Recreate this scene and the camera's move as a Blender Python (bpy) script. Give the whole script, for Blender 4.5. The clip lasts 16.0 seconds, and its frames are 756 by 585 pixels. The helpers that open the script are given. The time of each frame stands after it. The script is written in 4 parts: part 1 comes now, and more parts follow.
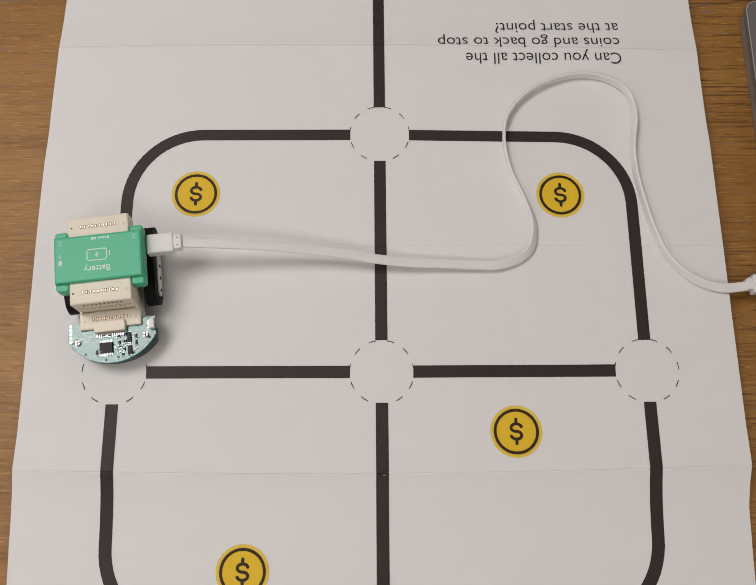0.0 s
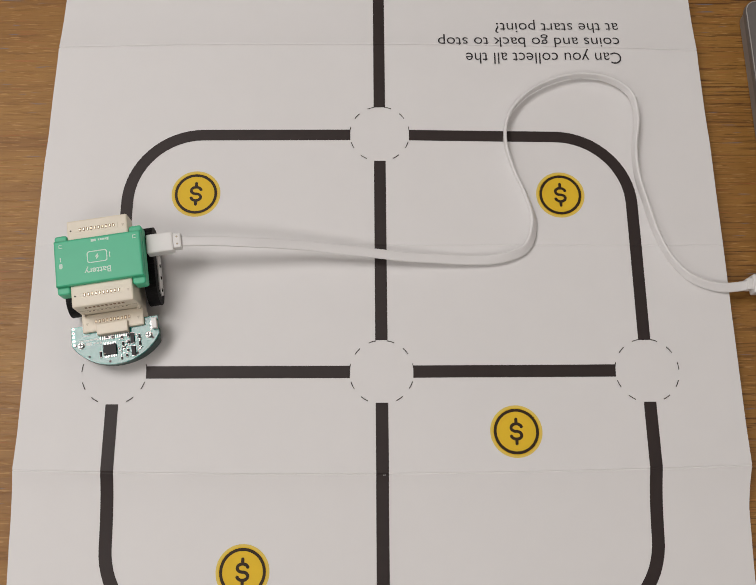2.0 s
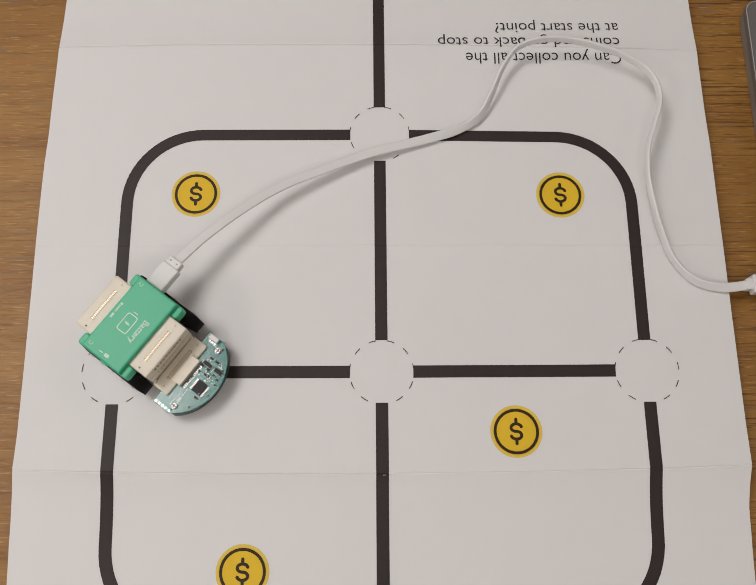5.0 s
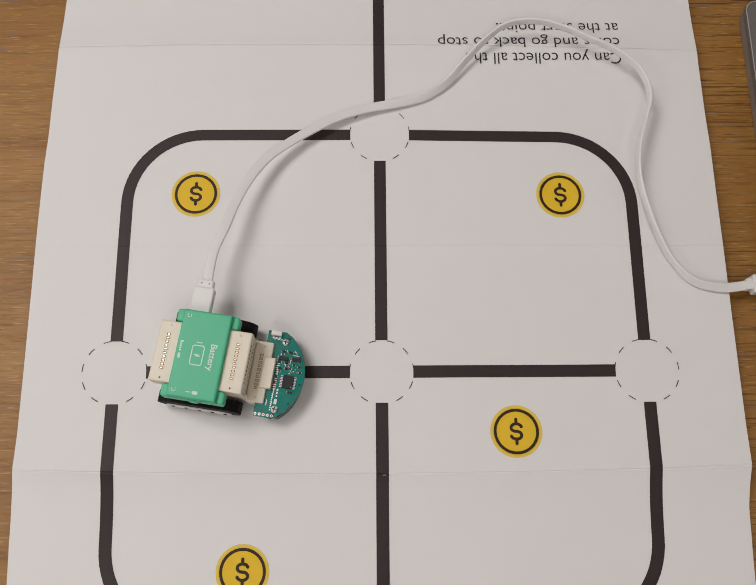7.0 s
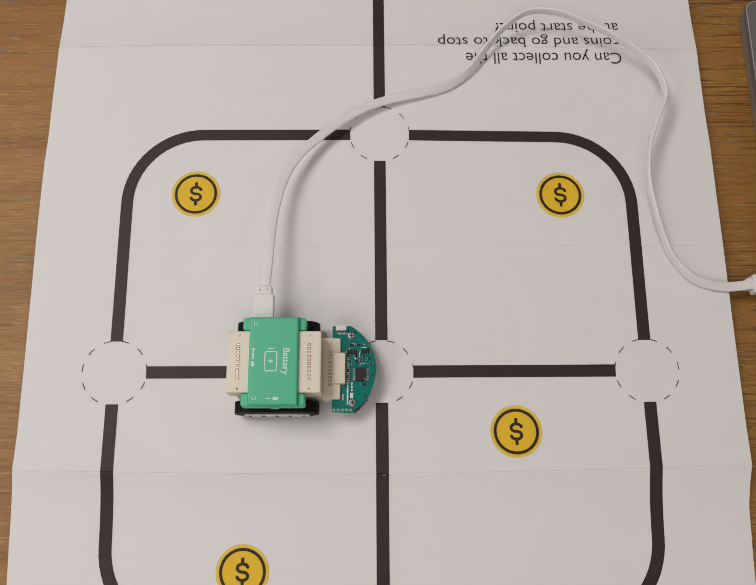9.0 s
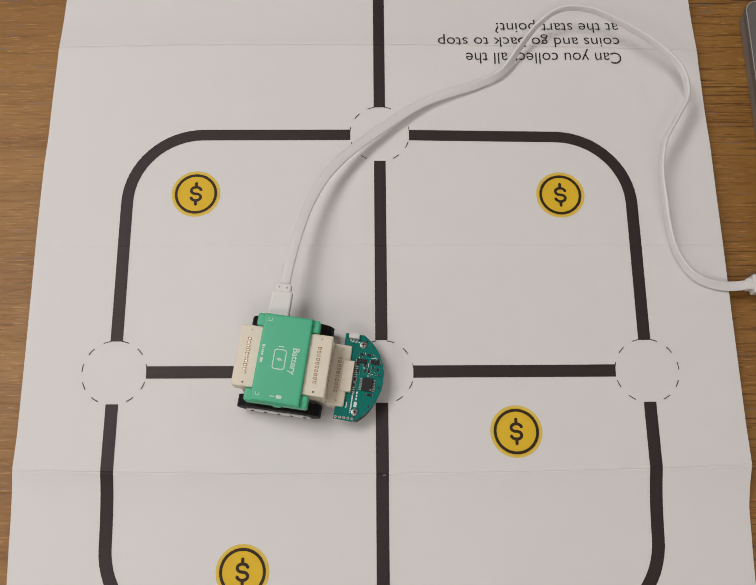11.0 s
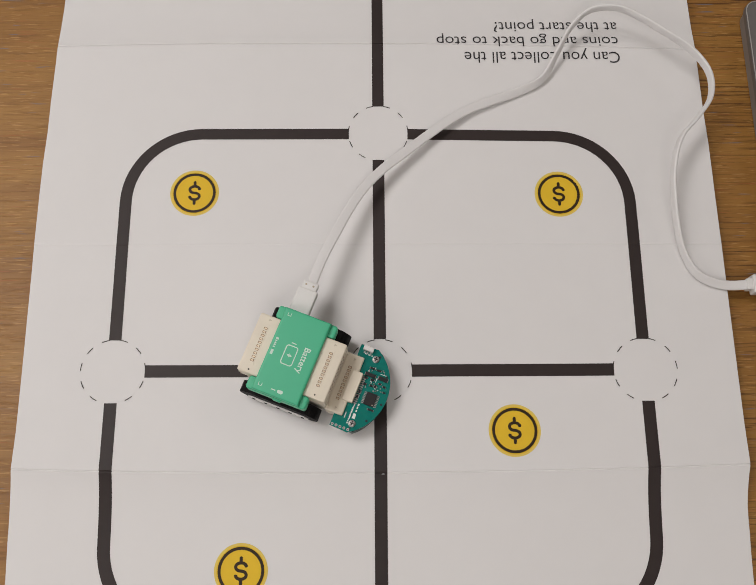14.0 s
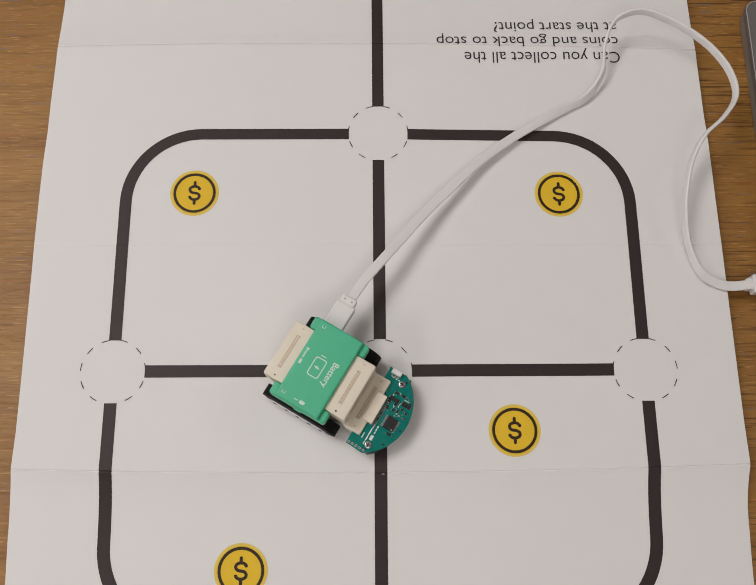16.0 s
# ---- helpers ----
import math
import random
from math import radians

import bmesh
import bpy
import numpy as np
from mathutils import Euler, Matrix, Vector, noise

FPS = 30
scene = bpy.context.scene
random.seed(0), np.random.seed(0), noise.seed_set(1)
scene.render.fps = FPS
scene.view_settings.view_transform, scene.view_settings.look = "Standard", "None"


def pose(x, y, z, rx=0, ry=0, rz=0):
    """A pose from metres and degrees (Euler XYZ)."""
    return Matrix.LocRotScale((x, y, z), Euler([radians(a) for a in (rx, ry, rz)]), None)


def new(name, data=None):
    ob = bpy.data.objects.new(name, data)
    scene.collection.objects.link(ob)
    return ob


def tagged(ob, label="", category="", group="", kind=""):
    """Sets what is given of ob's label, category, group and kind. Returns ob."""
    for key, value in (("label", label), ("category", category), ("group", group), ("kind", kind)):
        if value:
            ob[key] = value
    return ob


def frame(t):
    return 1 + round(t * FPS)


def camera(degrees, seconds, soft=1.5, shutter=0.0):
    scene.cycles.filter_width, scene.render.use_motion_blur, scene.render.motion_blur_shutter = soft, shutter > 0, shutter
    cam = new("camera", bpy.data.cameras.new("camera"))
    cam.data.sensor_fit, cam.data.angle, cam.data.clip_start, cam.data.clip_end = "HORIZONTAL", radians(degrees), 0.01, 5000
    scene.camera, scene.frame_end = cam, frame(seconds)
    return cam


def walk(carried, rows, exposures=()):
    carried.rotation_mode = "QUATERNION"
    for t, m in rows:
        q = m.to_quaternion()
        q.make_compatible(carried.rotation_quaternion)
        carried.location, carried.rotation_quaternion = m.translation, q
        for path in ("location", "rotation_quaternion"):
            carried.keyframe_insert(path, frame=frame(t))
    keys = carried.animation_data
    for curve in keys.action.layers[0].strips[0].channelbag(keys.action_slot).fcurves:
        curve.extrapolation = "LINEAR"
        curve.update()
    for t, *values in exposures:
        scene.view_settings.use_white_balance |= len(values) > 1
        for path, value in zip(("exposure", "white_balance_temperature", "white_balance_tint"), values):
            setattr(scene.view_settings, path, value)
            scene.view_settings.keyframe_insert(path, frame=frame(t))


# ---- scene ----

MM = 0.001

# ---------------------------------------------------------------- camera
cam = camera(48.12, 16.0, soft=0.6)
EYE = pose(-0.00813, -0.08897, 0.49077, 15.575, -0.618, -0.439)
walk(cam, [(0.0, EYE), (16.0, EYE)])

# ---------------------------------------------------------------- light
world = bpy.data.worlds.new("room_world")
world.use_nodes = True
world.node_tree.nodes["Background"].inputs[0].default_value = (0.9, 0.95, 1.0, 1)
world.node_tree.nodes["Background"].inputs[1].default_value = 0.25
scene.world = world


def ceiling_lamp(x, y, z, sx, sy, power, colour):
    """A luminous ceiling panel: the lamp just under its housing."""
    lamp = bpy.data.lights.new("panel_lamp", "AREA")
    lamp.shape, lamp.size, lamp.size_y = "RECTANGLE", sx, sy
    lamp.energy, lamp.color = power, colour
    ob = new("panel_lamp", lamp)
    ob.matrix_world = pose(x, y, z)
    return ob


LEFT_PANEL = (-0.88, 0.42, 1.95, 0.80, 0.74)
RIGHT_PANEL = (1.85, 0.55, 1.95, 0.90, 0.80)
# three unseen panels added only to fill the shadows from the south
SOUTH_FILL_PANELS = ((-1.85, -1.05, 1.95, 0.62, 0.60), (-0.1, -1.25, 1.95, 0.62, 0.60), (1.7, -1.05, 1.95, 0.62, 0.60))
ceiling_lamp(*LEFT_PANEL, 20.2, (1.0, 0.957, 0.938))
ceiling_lamp(*RIGHT_PANEL, 3.6, (1.0, 0.86, 0.76))
for panel, watts in zip(SOUTH_FILL_PANELS, (9.8, 7.0, 0.8)):
    ceiling_lamp(*panel, watts, (1.0, 0.935, 0.90))
scene.view_settings.exposure = 0.0


# ---------------------------------------------------------------- materials
def material(name, colour, rough=0.5, metal=0.0, spec=0.5, vary=0.06, scale=200.0, bump=0.0, bump_scale=800.0, coat=0.0):
    """A principled surface with a slight tone variation at two scales and a fine relief."""
    m = bpy.data.materials.new(name)
    m.use_nodes = True
    nt = m.node_tree
    b = nt.nodes["Principled BSDF"]
    b.inputs["Roughness"].default_value, b.inputs["Metallic"].default_value = rough, metal
    b.inputs["Specular IOR Level"].default_value = spec
    b.inputs["Coat Weight"].default_value = coat
    co = nt.nodes.new("ShaderNodeTexCoord")
    n1, n2 = nt.nodes.new("ShaderNodeTexNoise"), nt.nodes.new("ShaderNodeTexNoise")
    n1.inputs["Scale"].default_value, n1.inputs["Detail"].default_value = scale * 0.15, 2
    n2.inputs["Scale"].default_value, n2.inputs["Detail"].default_value = scale, 4
    add = nt.nodes.new("ShaderNodeMath")
    add.operation = "ADD"
    ramp = nt.nodes.new("ShaderNodeMapRange")
    ramp.inputs[1].default_value, ramp.inputs[2].default_value = 0.6, 1.4
    ramp.inputs[3].default_value, ramp.inputs[4].default_value = 1 - vary, 1 + vary
    mul = nt.nodes.new("ShaderNodeVectorMath")
    mul.operation = "SCALE"
    mul.inputs[0].default_value = colour
    for n in (n1, n2):
        nt.links.new(co.outputs["Object"], n.inputs["Vector"])
    nt.links.new(n1.outputs[0], add.inputs[0])
    nt.links.new(n2.outputs[0], add.inputs[1])
    nt.links.new(add.outputs[0], ramp.inputs[0])
    nt.links.new(ramp.outputs[0], mul.inputs["Scale"])
    nt.links.new(mul.outputs[0], b.inputs["Base Color"])
    if bump:
        n3 = nt.nodes.new("ShaderNodeTexNoise")
        n3.inputs["Scale"].default_value, n3.inputs["Detail"].default_value = bump_scale, 3
        bp = nt.nodes.new("ShaderNodeBump")
        bp.inputs["Strength"].default_value, bp.inputs["Distance"].default_value = bump, 0.0003
        nt.links.new(co.outputs["Object"], n3.inputs["Vector"])
        nt.links.new(n3.outputs[0], bp.inputs["Height"])
        nt.links.new(bp.outputs[0], b.inputs["Normal"])
    return m


def wood_material(name):
    """Oiled oak: long grain along x, dark pores, a few greyish streaks."""
    m = bpy.data.materials.new(name)
    m.use_nodes = True
    nt = m.node_tree
    b = nt.nodes["Principled BSDF"]
    co = nt.nodes.new("ShaderNodeTexCoord")

    def noise_layer(sx, sy, detail, rough=0.6, distort=0.0):
        mp = nt.nodes.new("ShaderNodeMapping")
        mp.inputs["Scale"].default_value = (sx, sy, 1)
        n = nt.nodes.new("ShaderNodeTexNoise")
        n.inputs["Scale"].default_value, n.inputs["Detail"].default_value = 1.0, detail
        n.inputs["Roughness"].default_value, n.inputs["Distortion"].default_value = rough, distort
        nt.links.new(co.outputs["Object"], mp.inputs[0])
        nt.links.new(mp.outputs[0], n.inputs["Vector"])
        return n.outputs[0]

    def ramp(src, stops):
        r = nt.nodes.new("ShaderNodeValToRGB")
        while len(r.color_ramp.elements) < len(stops):
            r.color_ramp.elements.new(0.5)
        for e, (p, c) in zip(r.color_ramp.elements, stops):
            e.position, e.color = p, (*c, 1)
        nt.links.new(src, r.inputs[0])
        return r.outputs[0]

    def mix(kind, fac, a, c):
        x = nt.nodes.new("ShaderNodeMix")
        x.data_type, x.blend_type = "RGBA", kind
        if isinstance(fac, float):
            x.inputs[0].default_value = fac
        else:
            nt.links.new(fac, x.inputs[0])
        for s, v in ((6, a), (7, c)):
            if isinstance(v, tuple):
                x.inputs[s].default_value = (*v, 1)
            else:
                nt.links.new(v, x.inputs[s])
        return x.outputs[2]

    broad = ramp(noise_layer(3.5, 30, 5, 0.60, distort=0.5), [(0.30, (0.255, 0.112, 0.022)), (0.48, (0.335, 0.160, 0.032)), (0.70, (0.41, 0.212, 0.046))])
    grain = ramp(noise_layer(40, 520, 6, 0.72, 0.6), [(0.30, (0.66, 0.60, 0.55)), (0.48, (0.97, 0.96, 0.95)), (0.70, (1.0, 1.0, 1.0))])
    pores = ramp(noise_layer(60, 1500, 2, 0.5, 0.15), [(0.30, (0.22, 0.15, 0.11)), (0.37, (1, 1, 1))])
    col = mix("MULTIPLY", 0.9, broad, grain)
    # pores and dark lines grow stronger towards +x
    split = nt.nodes.new("ShaderNodeSeparateXYZ")
    nt.links.new(co.outputs["Object"], split.inputs[0])
    stronger_x = nt.nodes.new("ShaderNodeMapRange")
    stronger_x.inputs[1].default_value, stronger_x.inputs[2].default_value = -0.1, 0.16
    stronger_x.inputs[3].default_value, stronger_x.inputs[4].default_value = 0.25, 1.0
    nt.links.new(split.outputs[0], stronger_x.inputs[0])
    patch = mix("MULTIPLY", 1.0, ramp(noise_layer(5, 12, 2, 0.5), [(0.38, (0.55, 0.55, 0.55)), (0.60, (1, 1, 1))]), stronger_x.outputs[0])
    cracks = mix("MIX", patch, (1.0, 1.0, 1.0), pores)
    col = mix("MULTIPLY", 1.0, col, cracks)
    lines = ramp(noise_layer(14, 560, 4, 0.65, 0.35), [(0.40, (0.30, 0.22, 0.18)), (0.47, (1, 1, 1))])
    col = mix("MULTIPLY", mix("MULTIPLY", 1.0, patch, (0.9, 0.9, 0.9)), col, lines)
    warm = ramp(noise_layer(80, 1000, 2, 0.5, 0.2), [(0.60, (0, 0, 0)), (0.67, (1, 1, 1))])
    col = mix("MIX", mix("MULTIPLY", 1.0, warm, (0.55, 0.55, 0.55)), col, (0.56, 0.31, 0.10))
    red = ramp(noise_layer(36, 700, 2, 0.5, 0.2), [(0.62, (0, 0, 0)), (0.70, (1, 1, 1))])
    col = mix("MIX", mix("MULTIPLY", 1.0, red, (0.5, 0.5, 0.5)), col, (0.42, 0.13, 0.035))
    grey = ramp(noise_layer(42, 700, 1, 0.4), [(0.70, (0, 0, 0)), (0.75, (1, 1, 1))])
    col = mix("MIX", mix("MULTIPLY", 1.0, grey, (0.75, 0.75, 0.75)), col, (0.15, 0.16, 0.19))
    nt.links.new(col, b.inputs["Base Color"])
    b.inputs["Roughness"].default_value = 0.5
    bp = nt.nodes.new("ShaderNodeBump")
    bp.inputs["Strength"].default_value, bp.inputs["Distance"].default_value = 0.5, 0.0004
    nt.links.new(grain, bp.inputs["Height"])
    nt.links.new(bp.outputs[0], b.inputs["Normal"])
    return m


OAK = wood_material("oiled_oak")
PAPER = material("matt_paper", (0.80, 0.79, 0.785), 0.62, spec=0.35, vary=0.012, scale=60, bump=0.05, bump_scale=1500)
INK = material("dark_ink", (0.038, 0.028, 0.0265), 0.5, spec=0.25, vary=0.1, scale=120)
TEXT_INK = material("text_ink", (0.035, 0.032, 0.034), 0.55, spec=0.35, vary=0.05)
COIN_INK = material("brown_ink", (0.040, 0.024, 0.012), 0.5, spec=0.22, vary=0.1, scale=120)
YELLOW_INK = material("yellow_ink", (0.82, 0.535, 0.035), 0.55, spec=0.2, vary=0.04, scale=120)
PALE_YELLOW_INK = material("pale_yellow_ink", (0.80, 0.60, 0.13), 0.55, spec=0.2, vary=0.04)
GREEN = material("green_plastic", (0.060, 0.50, 0.275), 0.42, vary=0.03, scale=150, bump=0.08, bump_scale=2500)
CREAM = material("cream_plastic", (0.80, 0.73, 0.60), 0.42, vary=0.04, scale=200, bump=0.08, bump_scale=2500)
# darker cream: shade of recesses put into colour; also seams and the chip dot
CREAM_DARK = material("dark_cream_shade_and_marks", (0.45, 0.385, 0.29), 0.5, vary=0.05)
GOLD = material("gold_contact", (0.76, 0.63, 0.46), 0.3, metal=0.55, vary=0.1)
# brown puts the shade inside the contact slots into colour
SLOT_BROWN = material("brown_slot_shade", (0.20, 0.095, 0.035), 0.5, vary=0.15, scale=600)
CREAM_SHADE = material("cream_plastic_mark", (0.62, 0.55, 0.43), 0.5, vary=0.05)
# near-black stands for shade within slots; also colours the polarity dot
DARK_SLOT = material("slot_shade_and_dot", (0.06, 0.045, 0.03), 0.6)
RUBBER = material("black_rubber", (0.008, 0.0075, 0.008), 0.65, spec=0.2, vary=0.25, scale=400, bump=0.3, bump_scale=1500)
WHITE_PLASTIC = material("white_plastic", (0.78, 0.77, 0.755), 0.4, vary=0.02, scale=200)
CABLE_WHITE = material("white_cable_jacket", (0.80, 0.79, 0.785), 0.38, vary=0.015, scale=100)
PRINT_WHITE = material("white_print", (0.62, 0.80, 0.70), 0.5, vary=0.03)
TEAL = material("teal_solder_mask", (0.002, 0.19, 0.157), 0.17, spec=0.55, vary=0.15, scale=350, bump=0.12, bump_scale=900)
# black of the chips, also painted where holes and screw slots are shaded
BLACK_CHIP = material("black_epoxy_and_hole_shade", (0.012, 0.011, 0.012), 0.5, spec=0.35, vary=0.15, scale=600)
SILVER = material("tin_plate", (0.46, 0.45, 0.44), 0.30, metal=1.0, vary=0.1, scale=500)
SILK = material("white_silkscreen", (0.72, 0.78, 0.76), 0.5)
DARK_GREEN = material("dark_green_base", (0.012, 0.045, 0.04), 0.5)
ALUMINIUM = material("grey_anodised_aluminium", (0.185, 0.175, 0.17), 0.5, metal=0.3, vary=0.04, scale=300, bump=0.05, bump_scale=3000)
# bright colour for the highlight along the lid's edge
BRIGHT_RIM = material("aluminium_rim_highlight", (0.62, 0.60, 0.57), 0.35, metal=0.6, vary=0.04)
# lighter than the lid: light on the laptop's side put into its grey
LIT_SIDE_ALUMINIUM = material("grey_aluminium_lit_side", (0.27, 0.25, 0.235), 0.5, metal=0.2, vary=0.05, scale=300)
WALL_PAINT = material("white_wall_paint", (0.78, 0.77, 0.75), 0.8, vary=0.03, scale=8)
FLOOR_MAT = material("grey_carpet", (0.18, 0.18, 0.19), 0.95, vary=0.15, scale=30)
DIFFUSER = material("glowing_diffuser", (0.9, 0.9, 0.88), 0.6)
DIFFUSER.node_tree.nodes["Principled BSDF"].inputs["Emission Color"].default_value = (1.0, 0.95, 0.92, 1)
DIFFUSER.node_tree.nodes["Principled BSDF"].inputs["Emission Strength"].default_value = 0.25
HOUSING = material("white_lamp_housing", (0.8, 0.8, 0.8), 0.5)


# ---------------------------------------------------------------- mesh helpers
def part(name, bm, mat, parent=None, label="", smooth=False):
    me = bpy.data.meshes.new(name)
    bm.normal_update()
    if any(e.is_boundary for e in bm.edges):
        bmesh.ops.reverse_faces(bm, faces=[f for f in bm.faces if f.normal.z < 0])
    else:
        bmesh.ops.recalc_face_normals(bm, faces=bm.faces)
    bm.to_mesh(me)
    bm.free()
    me.materials.append(mat)
    if smooth:
        me.polygons.foreach_set("use_smooth", [True] * len(me.polygons))
    ob = new(name, me)
    if parent is not None:
        ob.parent = parent
    return tagged(ob, label)


def share(name, me, parent, m):
    """One more object on a mesh that is there already."""
    ob = new(name, me)
    ob.parent = parent
    ob.matrix_basis = m
    return ob


def box(x0, x1, y0, y1, z0, z1, bevel=0.0, bm=None, seg=2):
    """A box from millimetres, its edges rounded."""
    own = bmesh.new()
    bmesh.ops.create_cube(own, size=1.0)
    for v in own.verts:
        v.co = Vector(((x0 + x1) / 2 + v.co.x * (x1 - x0), (y0 + y1) / 2 + v.co.y * (y1 - y0), (z0 + z1) / 2 + v.co.z * (z1 - z0))) * MM
    if bevel:
        bmesh.ops.bevel(own, geom=own.edges[:], offset=bevel * MM, segments=seg, affect="EDGES", profile=0.6)
    return join(bm, own)


def join(bm, own):
    if bm is None:
        return own
    me = bpy.data.meshes.new("tmp")
    own.to_mesh(me)
    own.free()
    bm.from_mesh(me)
    bpy.data.meshes.remove(me)
    return bm


def prism(outline, z0, z1, bevel=0.0, bm=None, seg=2):
    """An outline in millimetres, raised from z0 to z1, its rims rounded."""
    own = bmesh.new()
    low = [own.verts.new((x * MM, y * MM, z0 * MM)) for x, y in outline]
    face = own.faces.new(low)
    up = bmesh.ops.extrude_face_region(own, geom=[face])
    for v in up["geom"]:
        if isinstance(v, bmesh.types.BMVert):
            v.co.z = z1 * MM
    if bevel:
        rims = [e for e in own.edges if abs(e.verts[0].co.z - e.verts[1].co.z) < 1e-7]
        bmesh.ops.bevel(own, geom=rims, offset=bevel * MM, segments=seg, affect="EDGES", profile=0.6)
    return join(bm, own)


def round_outline(x0, x1, y0, y1, r, n=5):
    pts = []
    for cx, cy, a0 in ((x1 - r, y1 - r, 0), (x0 + r, y1 - r, 90), (x0 + r, y0 + r, 180), (x1 - r, y0 + r, 270)):
        for i in range(n + 1):
            a = radians(a0 + 90 * i / n)
            pts.append((cx + r * math.cos(a), cy + r * math.sin(a)))
    return pts


def cylinder(x, y, z0, z1, r, n=24, bevel=0.0, bm=None):
    return prism([(x + r * math.cos(2 * math.pi * i / n), y + r * math.sin(2 * math.pi * i / n)) for i in range(n)], z0, z1, bevel, bm)


def text_bmesh(body, size, bold=0.0):
    """Flat letters from the built-in font as a bmesh, in metres, centred on x, baseline at 0."""
    cu = bpy.data.curves.new("letters", "FONT")
    cu.body, cu.size, cu.align_x, cu.offset = body, size, "CENTER", bold
    cu.resolution_u = 4
    ob = bpy.data.objects.new("letters", cu)
    scene.collection.objects.link(ob)
    dg = bpy.context.evaluated_depsgraph_get()
    me = bpy.data.meshes.new_from_object(ob.evaluated_get(dg))
    bm = bmesh.new()
    bm.from_mesh(me)
    bpy.data.objects.remove(ob)
    bpy.data.curves.remove(cu)
    bpy.data.meshes.remove(me)
    return bm


# ---------------------------------------------------------------- the room, closed round the table: unseen, added for bounced light
TABLE_Z = -0.0104
FLOOR_Z = TABLE_Z - 0.74


def room():
    def slab(name, x0, x1, y0, y1, z0, z1, mat, label):
        ob = part(name, box(x0 * 1000, x1 * 1000, y0 * 1000, y1 * 1000, z0 * 1000, z1 * 1000), mat)
        return tagged(ob, label, name.split("_")[0], kind="structure")

    slab("floor", -2.6, 2.6, -2.2, 2.2, FLOOR_Z - 0.1, FLOOR_Z, FLOOR_MAT, "grey carpeted office floor under the table, unseen, assumed")
    slab("ceiling", -2.6, 2.6, -2.2, 2.2, 2.05, 2.15, WALL_PAINT, "plain white ceiling with square light panels, unseen, assumed")
    slab("wall_west", -2.7, -2.6, -2.2, 2.2, FLOOR_Z, 2.05, WALL_PAINT, "plain white painted wall, unseen, assumed for bounced light")
    slab("wall_east", 2.6, 2.7, -2.2, 2.2, FLOOR_Z, 2.05, WALL_PAINT, "plain white painted wall, unseen, assumed for bounced light")
    slab("wall_north", -2.7, 2.7, 2.2, 2.3, FLOOR_Z, 2.05, WALL_PAINT, "plain white painted wall, unseen, assumed for bounced light")
    slab("wall_south", -2.7, 2.7, -2.3, -2.2, FLOOR_Z, 2.05, WALL_PAINT, "plain white painted wall, unseen, assumed for bounced light")
    # all panels are out of view; the southern three are added fill
    for x, y, z, sx, sy in (LEFT_PANEL, RIGHT_PANEL, *SOUTH_FILL_PANELS):
        bm = box((x - sx / 2 - 0.03) * 1000, (x + sx / 2 + 0.03) * 1000, (y - sy / 2 - 0.03) * 1000, (y + sy / 2 + 0.03) * 1000, (z + 0.01) * 1000, 2050, 4)
        light = tagged(part("ceiling_light", bm, HOUSING), "square white ceiling light panel out of view, assumed, switched on", "ceiling light", "ceiling light panels")
        bm = box((x - sx / 2) * 1000, (x + sx / 2) * 1000, (y - sy / 2) * 1000, (y + sy / 2) * 1000, (z + 0.004) * 1000, (z + 0.009) * 1000)
        part("diffuser", bm, DIFFUSER, light, "glowing white diffuser")


def table():
    top = new("table")
    tagged(top, "brown oiled oak table with straight grain", "table")
    top.location = (0, 0, TABLE_Z)
    part("tabletop", box(-800, 800, -480, 520, -30, 0, 3), OAK, top)
    leg = part("leg", box(-30, 30, -30, 30, -740, -30, 3), OAK, top)
    leg.location = (-0.74, -0.42, 0)
    for x, y in ((0.74, -0.42), (-0.74, 0.46), (0.74, 0.46)):
        share("leg", leg.data, top, pose(x, y, 0))


# ---------------------------------------------------------------- the printed sheet
R_NODE, COL, ROW = 0.0189, 0.1564, 0.1523
FOLDS = (0.2167, 0.0778, -0.0591)


def fold_shift(k, x):
    """The folds are not quite square to the sheet: how far each lies off its middle height at x."""
    bow = 0.0033 * (x / 0.21) ** 2
    return (-0.0069 * x - bow, -0.003 * x, bow)[k]


def paper_z(x, y):
    """Height of the folded sheet: flat in the middle, falling away beyond the outer folds, creased at the folds."""
    off = [y - FOLDS[k] - fold_shift(k, x) for k in range(3)]
    z = 0.0
    if off[0] > 0:
        z -= 0.0055 * (1 - math.exp(-off[0] / 0.025))
    if off[2] < 0:
        z -= 0.0098 * (1 - math.exp(off[2] / 0.022))
    if off[1] < 0 < off[2]:
        z -= 0.0006 * math.sin(math.pi * off[1] / (off[1] - off[2]))
    for d, deep in zip(off, (0.0011, 0.00018, 0.0007)):
        z -= deep * math.exp(-(d / 0.00034) ** 2)
    z += 0.0003 * noise.noise((x * 14, y * 14, 0.3)) + 0.00022 * noise.noise((x * 30, y * 26, 4.1))
    return z


LEFT_CUT = ((-0.21, 0.9), (-0.117, 0.8), (-0.096, 0.05), (-0.0726, 0.2), (-0.0573, 0.8), (-0.035, 1.4), (0.113, 0.55), (0.132, 0.75), (0.153, 1.6), (0.175, 1.65), (0.2035, 2.15), (0.226, 2.2), (0.31, 2.6))
RIGHT_CUT = ((-0.21, -1.3), (-0.1177, -1.13), (-0.0942, -0.72), (-0.0783, -0.88), (-0.056, 0.9), (-0.033, 0.4), (0.022, 0.3), (0.066, -0.1), (0.1445, -0.6), (0.167, -1.4), (0.203, -1.85), (0.2208, -1.55), (0.31, -1.4))


